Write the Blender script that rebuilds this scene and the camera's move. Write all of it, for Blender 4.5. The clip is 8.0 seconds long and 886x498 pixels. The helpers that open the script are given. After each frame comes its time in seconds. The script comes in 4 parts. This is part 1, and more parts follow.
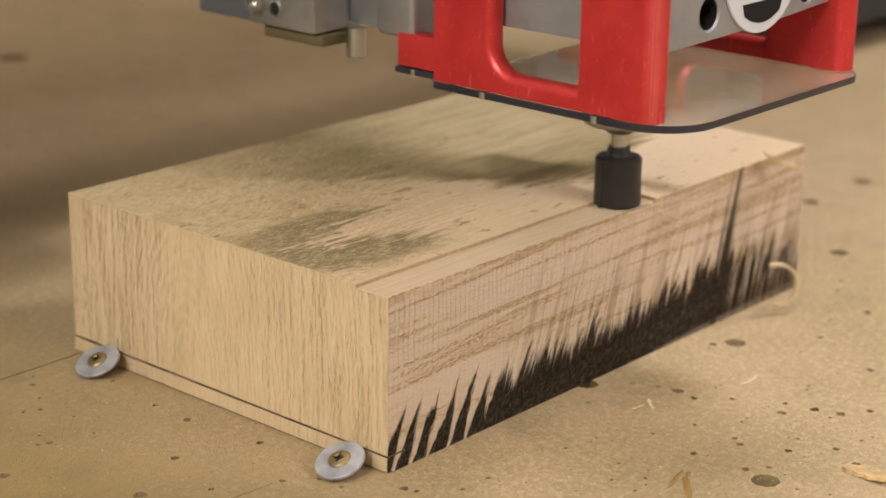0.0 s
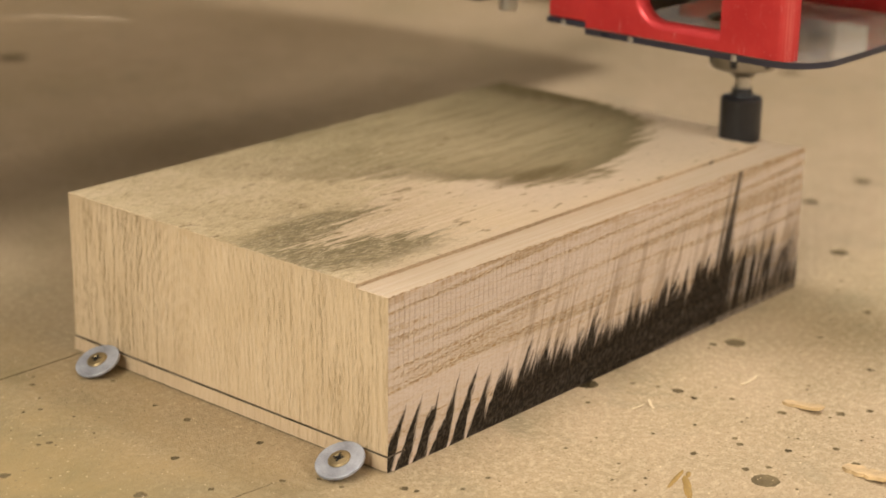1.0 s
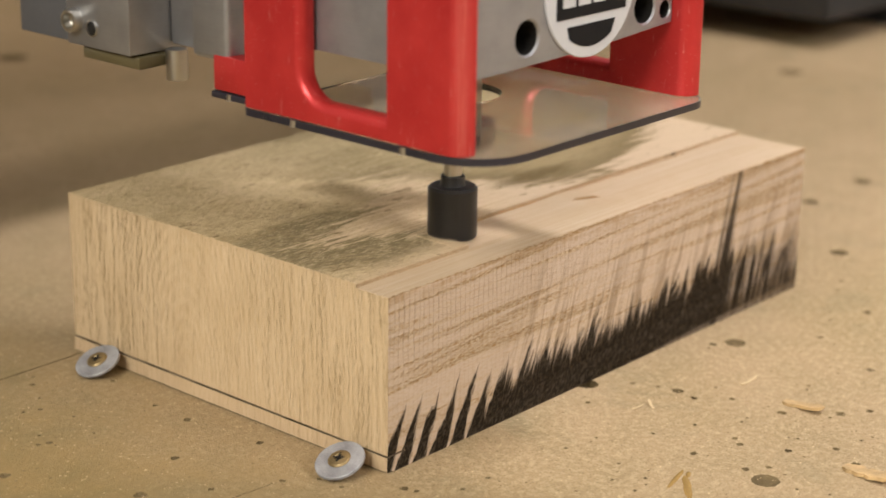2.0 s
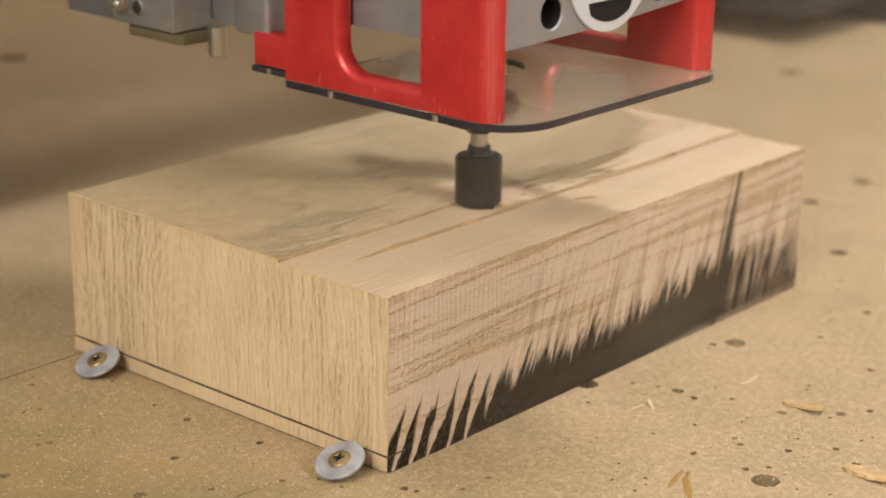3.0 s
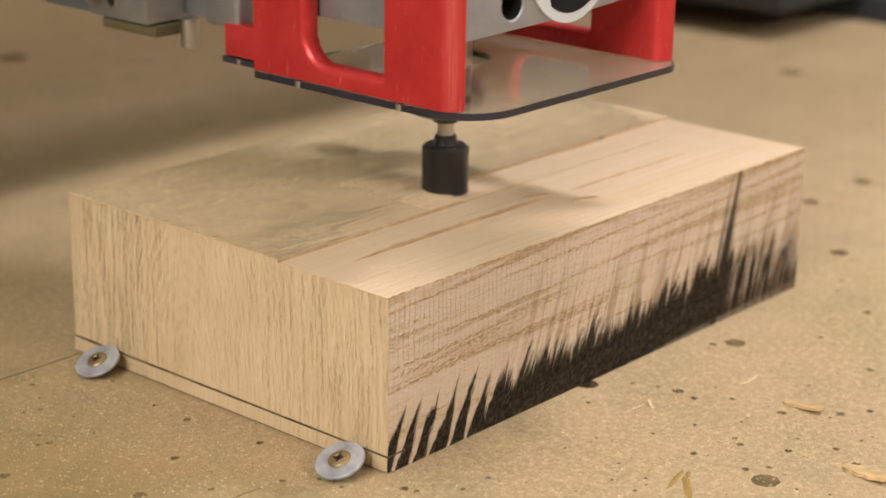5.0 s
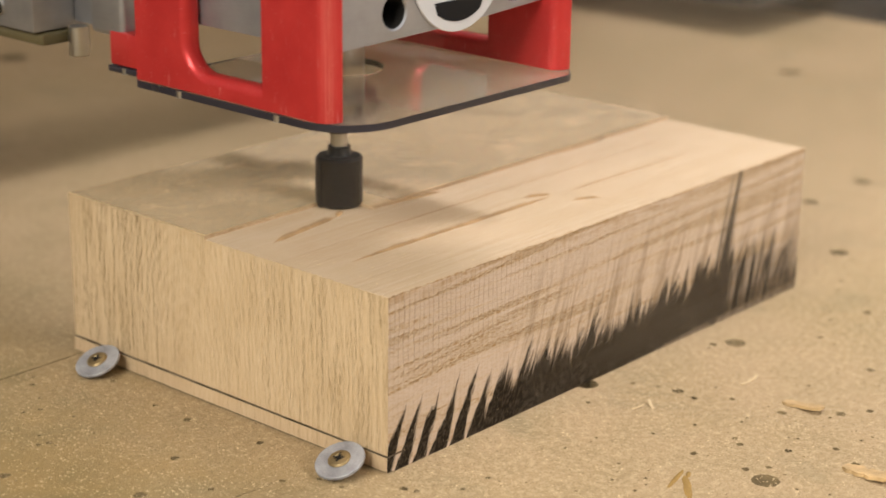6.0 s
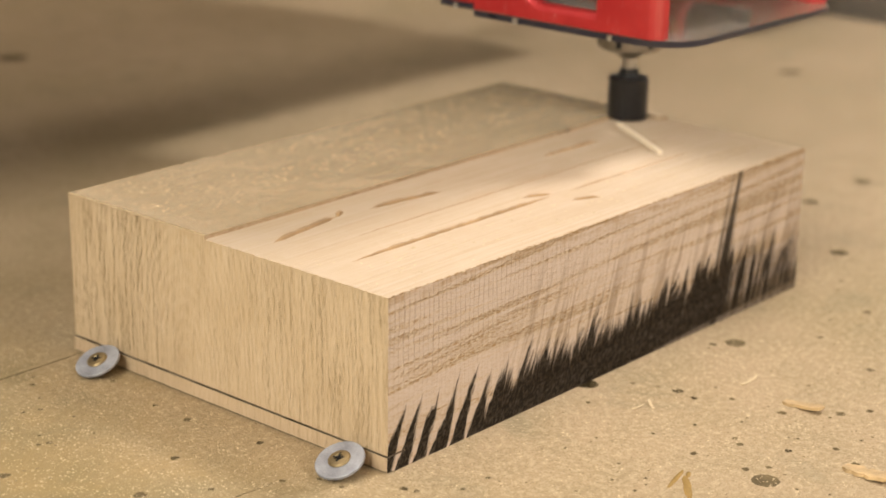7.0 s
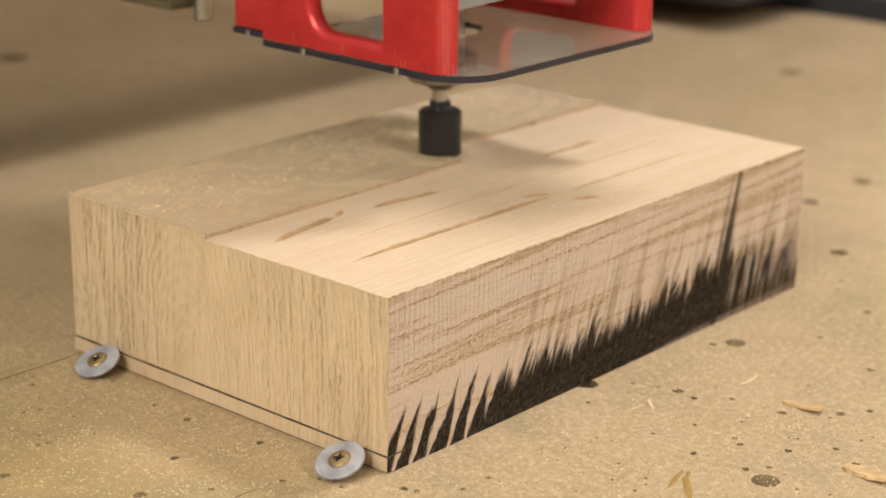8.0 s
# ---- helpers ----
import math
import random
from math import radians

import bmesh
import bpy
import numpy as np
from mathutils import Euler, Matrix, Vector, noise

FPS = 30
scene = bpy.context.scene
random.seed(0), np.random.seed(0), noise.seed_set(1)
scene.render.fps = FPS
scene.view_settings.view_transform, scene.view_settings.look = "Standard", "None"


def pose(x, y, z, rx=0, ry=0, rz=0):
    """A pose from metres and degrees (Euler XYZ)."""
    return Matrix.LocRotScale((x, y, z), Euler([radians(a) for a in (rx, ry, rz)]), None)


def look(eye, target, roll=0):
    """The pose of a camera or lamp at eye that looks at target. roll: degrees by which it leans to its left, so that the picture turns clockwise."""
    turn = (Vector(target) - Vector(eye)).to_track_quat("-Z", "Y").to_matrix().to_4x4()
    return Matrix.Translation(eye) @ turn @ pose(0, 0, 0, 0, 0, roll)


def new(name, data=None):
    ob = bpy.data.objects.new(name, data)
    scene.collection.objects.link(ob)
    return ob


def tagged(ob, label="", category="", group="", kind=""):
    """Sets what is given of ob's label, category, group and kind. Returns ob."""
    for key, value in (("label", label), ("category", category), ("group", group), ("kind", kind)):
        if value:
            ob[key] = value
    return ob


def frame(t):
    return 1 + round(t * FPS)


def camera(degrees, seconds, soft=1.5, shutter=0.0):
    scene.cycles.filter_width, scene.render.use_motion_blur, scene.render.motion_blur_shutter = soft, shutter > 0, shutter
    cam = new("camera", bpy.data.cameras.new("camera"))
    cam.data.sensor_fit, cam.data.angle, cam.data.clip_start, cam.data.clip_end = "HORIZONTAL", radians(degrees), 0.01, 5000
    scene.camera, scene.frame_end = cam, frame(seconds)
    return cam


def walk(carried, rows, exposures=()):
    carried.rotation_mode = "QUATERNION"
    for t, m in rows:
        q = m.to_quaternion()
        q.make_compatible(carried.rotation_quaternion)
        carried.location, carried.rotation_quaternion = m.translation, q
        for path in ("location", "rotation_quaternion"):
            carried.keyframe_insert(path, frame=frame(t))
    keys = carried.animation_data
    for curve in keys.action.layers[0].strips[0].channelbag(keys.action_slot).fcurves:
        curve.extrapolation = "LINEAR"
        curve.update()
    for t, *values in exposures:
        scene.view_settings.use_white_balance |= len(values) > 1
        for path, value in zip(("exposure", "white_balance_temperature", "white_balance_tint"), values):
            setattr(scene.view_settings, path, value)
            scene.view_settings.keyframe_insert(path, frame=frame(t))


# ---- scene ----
cam = camera(26.99, 8.0, soft=1.6, shutter=0.15)
EYE, AZ, EL, ROLL = (-0.48036, -0.44834, 0.31032), 41.2409, -18.3103, 0.754


def way(az, el):
    return Vector((math.cos(radians(el)) * math.cos(radians(az)), math.cos(radians(el)) * math.sin(radians(az)), math.sin(radians(el))))


STAND = look(EYE, Vector(EYE) + way(AZ, EL), ROLL)
walk(cam, [(0.0, STAND), (8.0, STAND)])
cam.data.dof.use_dof = True
cam.data.dof.focus_distance = 0.745
cam.data.dof.aperture_fstop = 8.0

# ---- light ----
world = bpy.data.worlds.new("workshop_air")
world.use_nodes = True
world.node_tree.nodes["Background"].inputs[0].default_value = (0.9, 0.8, 0.62, 1)
world.node_tree.nodes["Background"].inputs[1].default_value = 0.12
scene.world = world
scene.view_settings.exposure = 0.16


def area_lamp(name, eye, target, size_x, size_y, watts, colour):
    data = bpy.data.lights.new(name, "AREA")
    data.shape, data.size, data.size_y, data.energy, data.color = "RECTANGLE", size_x, size_y, watts, colour
    ob = new(name, data)
    ob.matrix_world = look(eye, target)
    return tagged(ob, kind="structure")


KEY = (0.80, -0.24, 1.34)
area_lamp("key_bulb", KEY, (0.15, 0.1, 0.05), 0.19, 0.19, 15.7, (0.965, 0.945, 1.0))
# two unseen fill lamps, added to brighten the block's end and side
area_lamp("tube_light", (-2.1, -0.45, 1.55), (0.1, 0.1, 0.05), 1.2, 0.8, 58, (1.0, 0.975, 0.90))
area_lamp("tube_light_side", (0.5, -2.0, 1.45), (0.2, 0.1, 0.05), 1.2, 0.6, 29, (1.0, 0.98, 1.0))
area_lamp("ceiling_light", (-0.2, 1.0, 2.42), (-0.2, 1.0, 0.0), 1.6, 1.4, 18.5, (1.0, 0.94, 0.92))


# ---- materials ----
class Nodes:
    """A short way to write shader trees."""

    def __init__(self, name):
        self.mat = bpy.data.materials.new(name)
        self.mat.use_nodes = True
        self.tree = self.mat.node_tree
        self.bsdf = self.tree.nodes["Principled BSDF"]

    def put(self, socket, value):
        if isinstance(value, bpy.types.NodeSocket):
            self.tree.links.new(value, socket)
        elif isinstance(value, tuple) and len(value) == 3 and socket.type == "RGBA":
            socket.default_value = (*value, 1)
        else:
            socket.default_value = value

    def node(self, kind, **values):
        return self.tree.nodes.new(kind)

    def obj(self):
        return self.node("ShaderNodeTexCoord").outputs["Object"]

    def scaled(self, v, s, turn=(0, 0, 0), move=(0, 0, 0)):
        m = self.node("ShaderNodeMapping")
        self.put(m.inputs["Vector"], v)
        self.put(m.inputs["Scale"], s)
        self.put(m.inputs["Rotation"], tuple(radians(a) for a in turn))
        self.put(m.inputs["Location"], move)
        return m.outputs[0]

    def noise(self, v, scale, detail=4.0, rough=0.55, warp=0.0):
        n = self.node("ShaderNodeTexNoise")
        self.put(n.inputs["Vector"], v)
        self.put(n.inputs["Scale"], scale)
        self.put(n.inputs["Detail"], detail)
        self.put(n.inputs["Roughness"], rough)
        self.put(n.inputs["Distortion"], warp)
        return n.outputs["Fac"]

    def wave(self, v, scale, warp=1.0, detail=2.0, kind="BANDS", axis="X", dscale=1.0):
        n = self.node("ShaderNodeTexWave")
        n.wave_type = kind
        if kind == "BANDS":
            n.bands_direction = axis
        else:
            n.rings_direction = axis
        self.put(n.inputs["Vector"], v)
        self.put(n.inputs["Scale"], scale)
        self.put(n.inputs["Distortion"], warp)
        self.put(n.inputs["Detail"], detail)
        self.put(n.inputs["Detail Scale"], dscale)
        return n.outputs["Fac"]

    def cells(self, v, scale, feature="F1", out="Distance", rand=1.0):
        n = self.node("ShaderNodeTexVoronoi")
        n.feature = feature
        self.put(n.inputs["Vector"], v)
        self.put(n.inputs["Scale"], scale)
        self.put(n.inputs["Randomness"], rand)
        return n.outputs[out]

    def ramp(self, fac, *stops):
        n = self.node("ShaderNodeValToRGB")
        el = n.color_ramp.elements
        while len(el) < len(stops):
            el.new(0.5)
        for e, (at, c) in zip(el, stops):
            e.position = at
            e.color = (c, c, c, 1) if isinstance(c, (int, float)) else (*c, 1)
        self.put(n.inputs[0], fac)
        return n.outputs[0]

    def math(self, op, a, b=0.0, c=0.0, clamp=False):
        n = self.node("ShaderNodeMath")
        n.operation, n.use_clamp = op, clamp
        for s, x in zip(n.inputs, (a, b, c)):
            self.put(s, x)
        return n.outputs[0]

    def mix(self, fac, a, b, blend="MIX"):
        n = self.node("ShaderNodeMix")
        n.data_type, n.blend_type = "RGBA", blend
        self.put(n.inputs[0], fac)
        self.put(n.inputs[6], a)
        self.put(n.inputs[7], b)
        return n.outputs[2]

    def split(self, v):
        n = self.node("ShaderNodeSeparateXYZ")
        self.put(n.inputs[0], v)
        return n.outputs

    def join(self, x, y, z):
        n = self.node("ShaderNodeCombineXYZ")
        for s, a in zip(n.inputs, (x, y, z)):
            self.put(s, a)
        return n.outputs[0]

    def up(self):
        return self.split(self.node("ShaderNodeNewGeometry").outputs["Normal"])

    def bump(self, height, strength=0.4, distance=0.0005):
        n = self.node("ShaderNodeBump")
        self.put(n.inputs["Strength"], strength)
        self.put(n.inputs["Distance"], distance)
        self.put(n.inputs["Height"], height)
        self.put(self.bsdf.inputs["Normal"], n.outputs[0])

    def done(self, colour, rough=0.6, metal=0.0, **more):
        self.put(self.bsdf.inputs["Base Color"], colour)
        self.put(self.bsdf.inputs["Roughness"], rough)
        self.put(self.bsdf.inputs["Metallic"], metal)
        for k, v in more.items():
            self.put(self.bsdf.inputs[k.replace("_", " ")], v)
        return self.mat


def plain(name, colour, rough=0.5, metal=0.0, spread=0.12, size=120.0, relief=0.15, **more):
    """A plain surface with faint stains, grain and uneven gloss."""
    n = Nodes(name)
    v = n.obj()
    big, fine = n.noise(v, size * 0.2, 3), n.noise(v, size * 6, 3)
    f = n.math("ADD", n.math("MULTIPLY", big, 0.65), n.math("MULTIPLY", fine, 0.35))
    dark = tuple(c * (1 - spread) for c in colour)
    light = tuple(min(1, c * (1 + spread)) for c in colour)
    col = n.ramp(f, (0.35, dark), (0.65, light))
    n.bump(fine, relief, 0.0002)
    r = n.math("MULTIPLY_ADD", big, 0.2, rough - 0.1)
    return n.done(col, r, metal, **more)


def wood_material():
    """Pale ring-porous timber: long grain on top and side, end grain on the ends, a weathered skin and a black stain along the foot."""
    n = Nodes("ash_wood")
    v = n.obj()
    x, y, z = n.split(v)
    nx, ny, nz = n.up()
    # the side: porous bands that climb slowly along the length, short dark pores, upright saw marks
    side = n.scaled(v, (1, 1, 1), (0, 1.5, 0))
    bands = n.noise(n.scaled(side, (6.0, 4, 250)), 1.0, 3, 0.55, 0.35)
    pores = n.noise(n.scaled(side, (380, 60, 1500)), 1.0, 3, 0.7)
    mottle = n.noise(n.scaled(side, (60, 20, 380)), 1.0, 4, 0.65)
    porous = n.ramp(bands, (0.50, 0.0), (0.60, 1.0))
    col_side = n.mix(n.ramp(bands, (0.44, 0.0), (0.60, 1.0)), (0.60, 0.475, 0.36), (0.58, 0.44, 0.29))
    col_side = n.mix(n.math("MULTIPLY", n.ramp(mottle, (0.40, 0.0), (0.68, 1.0)), 0.25), col_side, (0.50, 0.355, 0.22))
    dash = n.math("MULTIPLY", n.ramp(pores, (0.48, 0.0), (0.60, 1.0)), n.math("MULTIPLY_ADD", porous, 0.62, 0.20))
    col_side = n.mix(dash, col_side, (0.41, 0.225, 0.075))
    lift = n.math("MULTIPLY", n.ramp(pores, (0.34, 1.0), (0.44, 0.0)), n.math("MULTIPLY_ADD", porous, 0.5, 0.08))
    col_side = n.mix(lift, col_side, (0.70, 0.55, 0.38))
    saw = n.noise(n.scaled(v, (420, 1, 9)), 1.0, 2, 0.5)
    drift = n.noise(n.scaled(v, (90, 1, 25)), 1.0, 2, 0.5)
    lines_x = n.math("ABSOLUTE", n.math("MULTIPLY_ADD", n.math("FRACT", n.math("ADD", n.math("MULTIPLY", x, 360.0), n.math("MULTIPLY", drift, 1.6))), 2.0, -1.0))
    lines_z = n.math("ABSOLUTE", n.math("MULTIPLY_ADD", n.math("FRACT", n.math("ADD", n.math("MULTIPLY", z, 330.0), n.math("MULTIPLY", drift, 2.0))), 2.0, -1.0))
    fade = n.math("MULTIPLY", n.ramp(x, (0.03, 1.0), (0.18, 0.35)), n.ramp(z, (0.030, 0.35), (0.055, 1.0)))
    grid = n.math("MAXIMUM", n.ramp(lines_x, (0.80, 0.0), (0.95, 0.8)), n.ramp(lines_z, (0.84, 0.0), (0.96, 0.5)))
    sawn = n.math("MULTIPLY", n.math("MULTIPLY", grid, n.ramp(mottle, (0.35, 0.3), (0.6, 1.0))), fade)
    col_side = n.mix(n.math("MULTIPLY", sawn, 0.72), col_side, (0.30, 0.20, 0.13))
    torn = n.math("MULTIPLY", n.ramp(n.math("ADD", z, n.math("MULTIPLY", n.math("SUBTRACT", saw, 0.5), 0.012)), (0.0690, 0.0), (0.0725, 1.0)), n.ramp(mottle, (0.42, 0.0), (0.55, 0.8)))
    col_side = n.mix(torn, col_side, (0.40, 0.25, 0.11))
    col_side = n.mix(n.ramp(n.math("MULTIPLY", z, 10.0), (0.7290, 0.0), (0.7300, 1.0)), col_side, n.mix(n.ramp(pores, (0.42, 0.0), (0.60, 1.0)), (0.52, 0.38, 0.235), (0.42, 0.285, 0.15)))
    # the end: arcs of growth rings, drawn out upright, and dashes of open pores
    wob = n.noise(n.scaled(v, (1, 30, 12)), 1.0, 2, 0.5)
    cy = n.math("ADD", n.math("SUBTRACT", y, 0.117), n.math("MULTIPLY", n.math("SUBTRACT", wob, 0.5), 0.008))
    cz = n.math("MULTIPLY", n.math("SUBTRACT", z, 0.012), 0.42)
    rad = n.math("SQRT", n.math("ADD", n.math("MULTIPLY", cy, cy), n.math("MULTIPLY", cz, cz)))
    flow = n.noise(n.scaled(v, (1, 120, 60)), 1.0, 3, 0.6)
    ring = n.math("MULTIPLY_ADD", n.math("SINE", n.math("ADD", n.math("MULTIPLY", rad, 2250.0), n.math("MULTIPLY", flow, 7.0))), 0.5, 0.5)
    bent = n.join(0.0, n.math("ADD", y, n.math("MULTIPLY", rad, 0.12)), z)
    streak = n.noise(n.scaled(bent, (1, 1200, 95)), 1.0, 4, 0.7)
    broad = n.noise(n.scaled(bent, (1, 430, 26)), 1.0, 3, 0.6)
    dots = n.noise(n.scaled(bent, (1, 1450, 230)), 1.0, 3, 0.65)
    cloud = n.noise(n.scaled(v, (1, 40, 30)), 1.0, 3, 0.6)
    col_end = n.mix(n.ramp(streak, (0.36, 0.0), (0.64, 1.0)), (0.73, 0.555, 0.35), (0.63, 0.455, 0.265))
    col_end = n.mix(n.math("MULTIPLY", n.ramp(ring, (0.3, 0.0), (0.85, 1.0)), 0.22), col_end, (0.75, 0.585, 0.39))
    col_end = n.mix(n.math("MULTIPLY", n.ramp(cloud, (0.40, 0.0), (0.65, 1.0)), 0.25), col_end, (0.55, 0.385, 0.205))
    edge = n.ramp(y, (0.03, 0.70), (0.075, 0.45), (0.115, 0.35), (0.155, 1.0))
    early = n.math("MULTIPLY", n.ramp(ring, (0.20, 1.0), (0.70, 0.55)), n.ramp(broad, (0.42, 0.15), (0.58, 1.0)))
    pore = n.math("MULTIPLY", n.ramp(dots, (0.49, 0.0), (0.58, 1.0)), n.math("MULTIPLY", early, edge))
    col_end = n.mix(n.math("MULTIPLY", pore, 0.52), col_end, (0.37, 0.235, 0.10))
    col_end = n.mix(n.math("MULTIPLY", n.math("MULTIPLY", n.ramp(broad, (0.54, 0.0), (0.62, 1.0)), edge), 0.13), col_end, (0.42, 0.27, 0.11))
    # the fresh cut top
    grain = n.noise(n.scaled(v, (10, 520, 40)), 1.0, 4, 0.65, 0.2)
    long_ = n.noise(n.scaled(v, (4, 62, 20)), 1.0, 4, 0.6, 0.3)
    swirl = n.noise(n.scaled(v, (70, 90, 20)), 1.0, 4, 0.6, 0.5)
    col_fresh = n.mix(n.ramp(grain, (0.36, 0.0), (0.66, 1.0)), (0.545, 0.42, 0.285), (0.49, 0.36, 0.225))
    col_fresh = n.mix(n.math("MULTIPLY", n.ramp(long_, (0.45, 0.0), (0.63, 1.0)), 0.35), col_fresh, (0.49, 0.355, 0.22))
    col_fresh = n.mix(n.math("MULTIPLY", n.ramp(swirl, (0.45, 0.0), (0.7, 1.0)), 0.3), col_fresh, (0.575, 0.445, 0.31))
    # the weathered skin: fuzzy olive grey, dark at the middle and near the corner, bare where it was planed
    stain = n.noise(n.scaled(v, (9, 15, 6)), 1.0, 6, 0.68, 0.8)
    mid = n.noise(n.scaled(v, (40, 130, 20)), 1.0, 6, 0.72, 0.5)
    fuzz = n.noise(n.scaled(v, (330, 900, 100)), 1.0, 4, 0.7)
    clump = n.noise(n.scaled(v, (150, 330, 60)), 1.0, 5, 0.7, 0.3)
    finger = n.noise(n.scaled(v, (26, 330, 20)), 1.0, 4, 0.7, 0.2)

    def plane(ax, ay, x0, y0):
        """How far a point of the top lies past a line through (x0, y0)."""
        return n.math("ADD", n.math("MULTIPLY", n.math("SUBTRACT", x, x0), ax), n.math("MULTIPLY", n.math("SUBTRACT", y, y0), ay))

    def oval(x0, y0, rx, ry):
        ax, ay = n.math("DIVIDE", n.math("SUBTRACT", x, x0), rx), n.math("DIVIDE", n.math("SUBTRACT", y, y0), ry)
        return n.math("SQRT", n.math("ADD", n.math("MULTIPLY", ax, ax), n.math("MULTIPLY", ay, ay)))

    # a tide of olive dirt over the far half, dark along its rim
    inside = n.math("SMOOTH_MIN", n.math("SMOOTH_MIN", plane(0.743, 0.669, 0.152, 0.067), plane(-0.35, 0.937, 0.193, 0.049), 0.05), plane(-1.0, 0.05, 0.297, 0.10), 0.05)
    inside = n.math("ADD", inside, n.math("ADD", n.math("MULTIPLY", n.math("SUBTRACT", stain, 0.5), 0.045), n.math("MULTIPLY", n.math("SUBTRACT", finger, 0.5), 0.034)))
    tide = n.math("MULTIPLY_ADD", inside, 10.0, 0.36)
    far_half = n.ramp(n.math("ADD", x, n.math("MULTIPLY", n.math("SUBTRACT", stain, 0.5), 0.08)), (0.050, 0.0), (0.135, 1.0))
    clean = n.ramp(n.math("ADD", n.math("SUBTRACT", x, n.math("MULTIPLY", y, 0.9)), n.math("MULTIPLY", n.math("SUBTRACT", stain, 0.5), 0.05)), (-0.02, 0.0), (0.07, 1.0))
    olive = n.ramp(stain, (0.33, (0.61, 0.465, 0.275)), (0.52, (0.55, 0.415, 0.235)), (0.68, (0.455, 0.34, 0.18)))
    col_skin = n.mix(n.math("MULTIPLY", clean, 0.9), olive, (0.585, 0.445, 0.30))
    col_skin = n.mix(n.math("MULTIPLY", n.ramp(clump, (0.50, 0.0), (0.64, 1.0)), n.math("MULTIPLY_ADD", clean, -0.25, 0.36)), col_skin, (0.30, 0.22, 0.10))
    dirt = n.ramp(tide, (0.28, (0.25, 0.185, 0.090)), (0.36, (0.185, 0.138, 0.063)), (0.48, (0.28, 0.215, 0.108)), (0.80, (0.40, 0.31, 0.162)))
    col_skin = n.mix(n.math("MULTIPLY", far_half, n.ramp(tide, (0.27, 0.0), (0.33, 0.92), (0.8, 0.84))), col_skin, dirt)
    streaks = n.math("MULTIPLY", n.math("MULTIPLY", n.ramp(finger, (0.48, 0.0), (0.60, 1.0)), n.ramp(tide, (0.30, 0.0), (0.38, 0.42))), far_half)
    col_skin = n.mix(streaks, col_skin, (0.145, 0.108, 0.048))
    # a dark streak by the near rim of the tide, a dark corner at the back
    streak_d = n.math("ADD", oval(0.168, 0.062, 0.034, 0.0075), n.math("MULTIPLY", n.math("SUBTRACT", finger, 0.5), 2.2))
    col_skin = n.mix(n.ramp(streak_d, (0.5, 0.85), (1.1, 0.0)), col_skin, (0.15, 0.108, 0.048))
    back = n.math("ADD", oval(0.296, 0.165, 0.022, 0.045), n.math("MULTIPLY", n.math("SUBTRACT", mid, 0.5), 1.6))
    col_skin = n.mix(n.ramp(back, (0.5, 0.8), (1.0, 0.0)), col_skin, (0.165, 0.118, 0.052))
    # the mottled near corner and the bare tongue torn into it
    near = n.math("ADD", oval(0.040, 0.060, 0.056, 0.043), n.math("ADD", n.math("MULTIPLY", n.math("SUBTRACT", mid, 0.5), 1.3), n.math("MULTIPLY", n.math("SUBTRACT", clump, 0.5), 1.1)))
    col_skin = n.mix(n.math("MULTIPLY", n.ramp(near, (0.70, 0.92), (1.05, 0.0)), n.ramp(clump, (0.36, 0.50), (0.56, 1.0))), col_skin, (0.195, 0.150, 0.075))
    half = n.math("MULTIPLY_ADD", x, 0.13, 0.0110)
    tongue = n.math("SUBTRACT", n.math("ADD", n.math("SUBTRACT", 1.0, n.math("DIVIDE", n.math("ABSOLUTE", n.math("SUBTRACT", y, n.math("MULTIPLY_ADD", x, -0.08, 0.0635))), half)), n.math("MULTIPLY", n.math("SUBTRACT", x, 0.047), 22.0)), n.math("MULTIPLY", n.math("SUBTRACT", finger, 0.42), 5.0))
    tongue = n.math("MULTIPLY", n.ramp(tongue, (-0.25, 0.0), (0.10, 0.95)), n.ramp(x, (0.098, 1.0), (0.14, 0.0)))
    col_skin = n.mix(tongue, col_skin, n.mix(n.ramp(grain, (0.40, 0.0), (0.62, 1.0)), (0.65, 0.49, 0.315), (0.52, 0.375, 0.215)))
    rim = n.ramp(n.math("ADD", y, n.math("MULTIPLY", n.math("SUBTRACT", mid, 0.5), 0.025)), (0.017, 1.0), (0.031, 0.0))
    col_skin = n.mix(n.math("MULTIPLY", rim, 0.8), col_skin, (0.59, 0.44, 0.275))
    # short dark flecks and raised pale hairs
    fleck = n.noise(n.scaled(v, (95, 260, 20)), 1.0, 2, 0.5)
    col_skin = n.mix(n.math("MULTIPLY", n.ramp(fleck, (0.66, 0.0), (0.72, 1.0)), 0.75), col_skin, (0.20, 0.135, 0.06))
    rough_part = n.math("SUBTRACT", 1.0, n.math("MULTIPLY", clean, 0.75))
    col_skin = n.mix(n.math("MULTIPLY", n.math("MULTIPLY", n.ramp(fuzz, (0.54, 0.0), (0.66, 1.0)), 0.5), rough_part), col_skin, (0.19, 0.135, 0.06))
    col_skin = n.mix(n.math("MULTIPLY", n.math("MULTIPLY", n.ramp(fuzz, (0.36, 1.0), (0.45, 0.0)), 0.45), rough_part), col_skin, (0.68, 0.53, 0.34))
    skin = n.math("GREATER_THAN", z, 0.07345)
    col_top = n.mix(skin, col_fresh, col_skin)
    # the black stain along the foot of the side: leaning teeth near the corner, then a solid band with a torn fringe
    warp = n.noise(n.join(n.math("MULTIPLY", x, 70.0), 0.0, n.math("MULTIPLY", z, 14.0)), 1.0, 3, 0.6)
    lean_k = n.ramp(x, (0.02, 0.50), (0.10, 0.34), (0.30, 0.26))
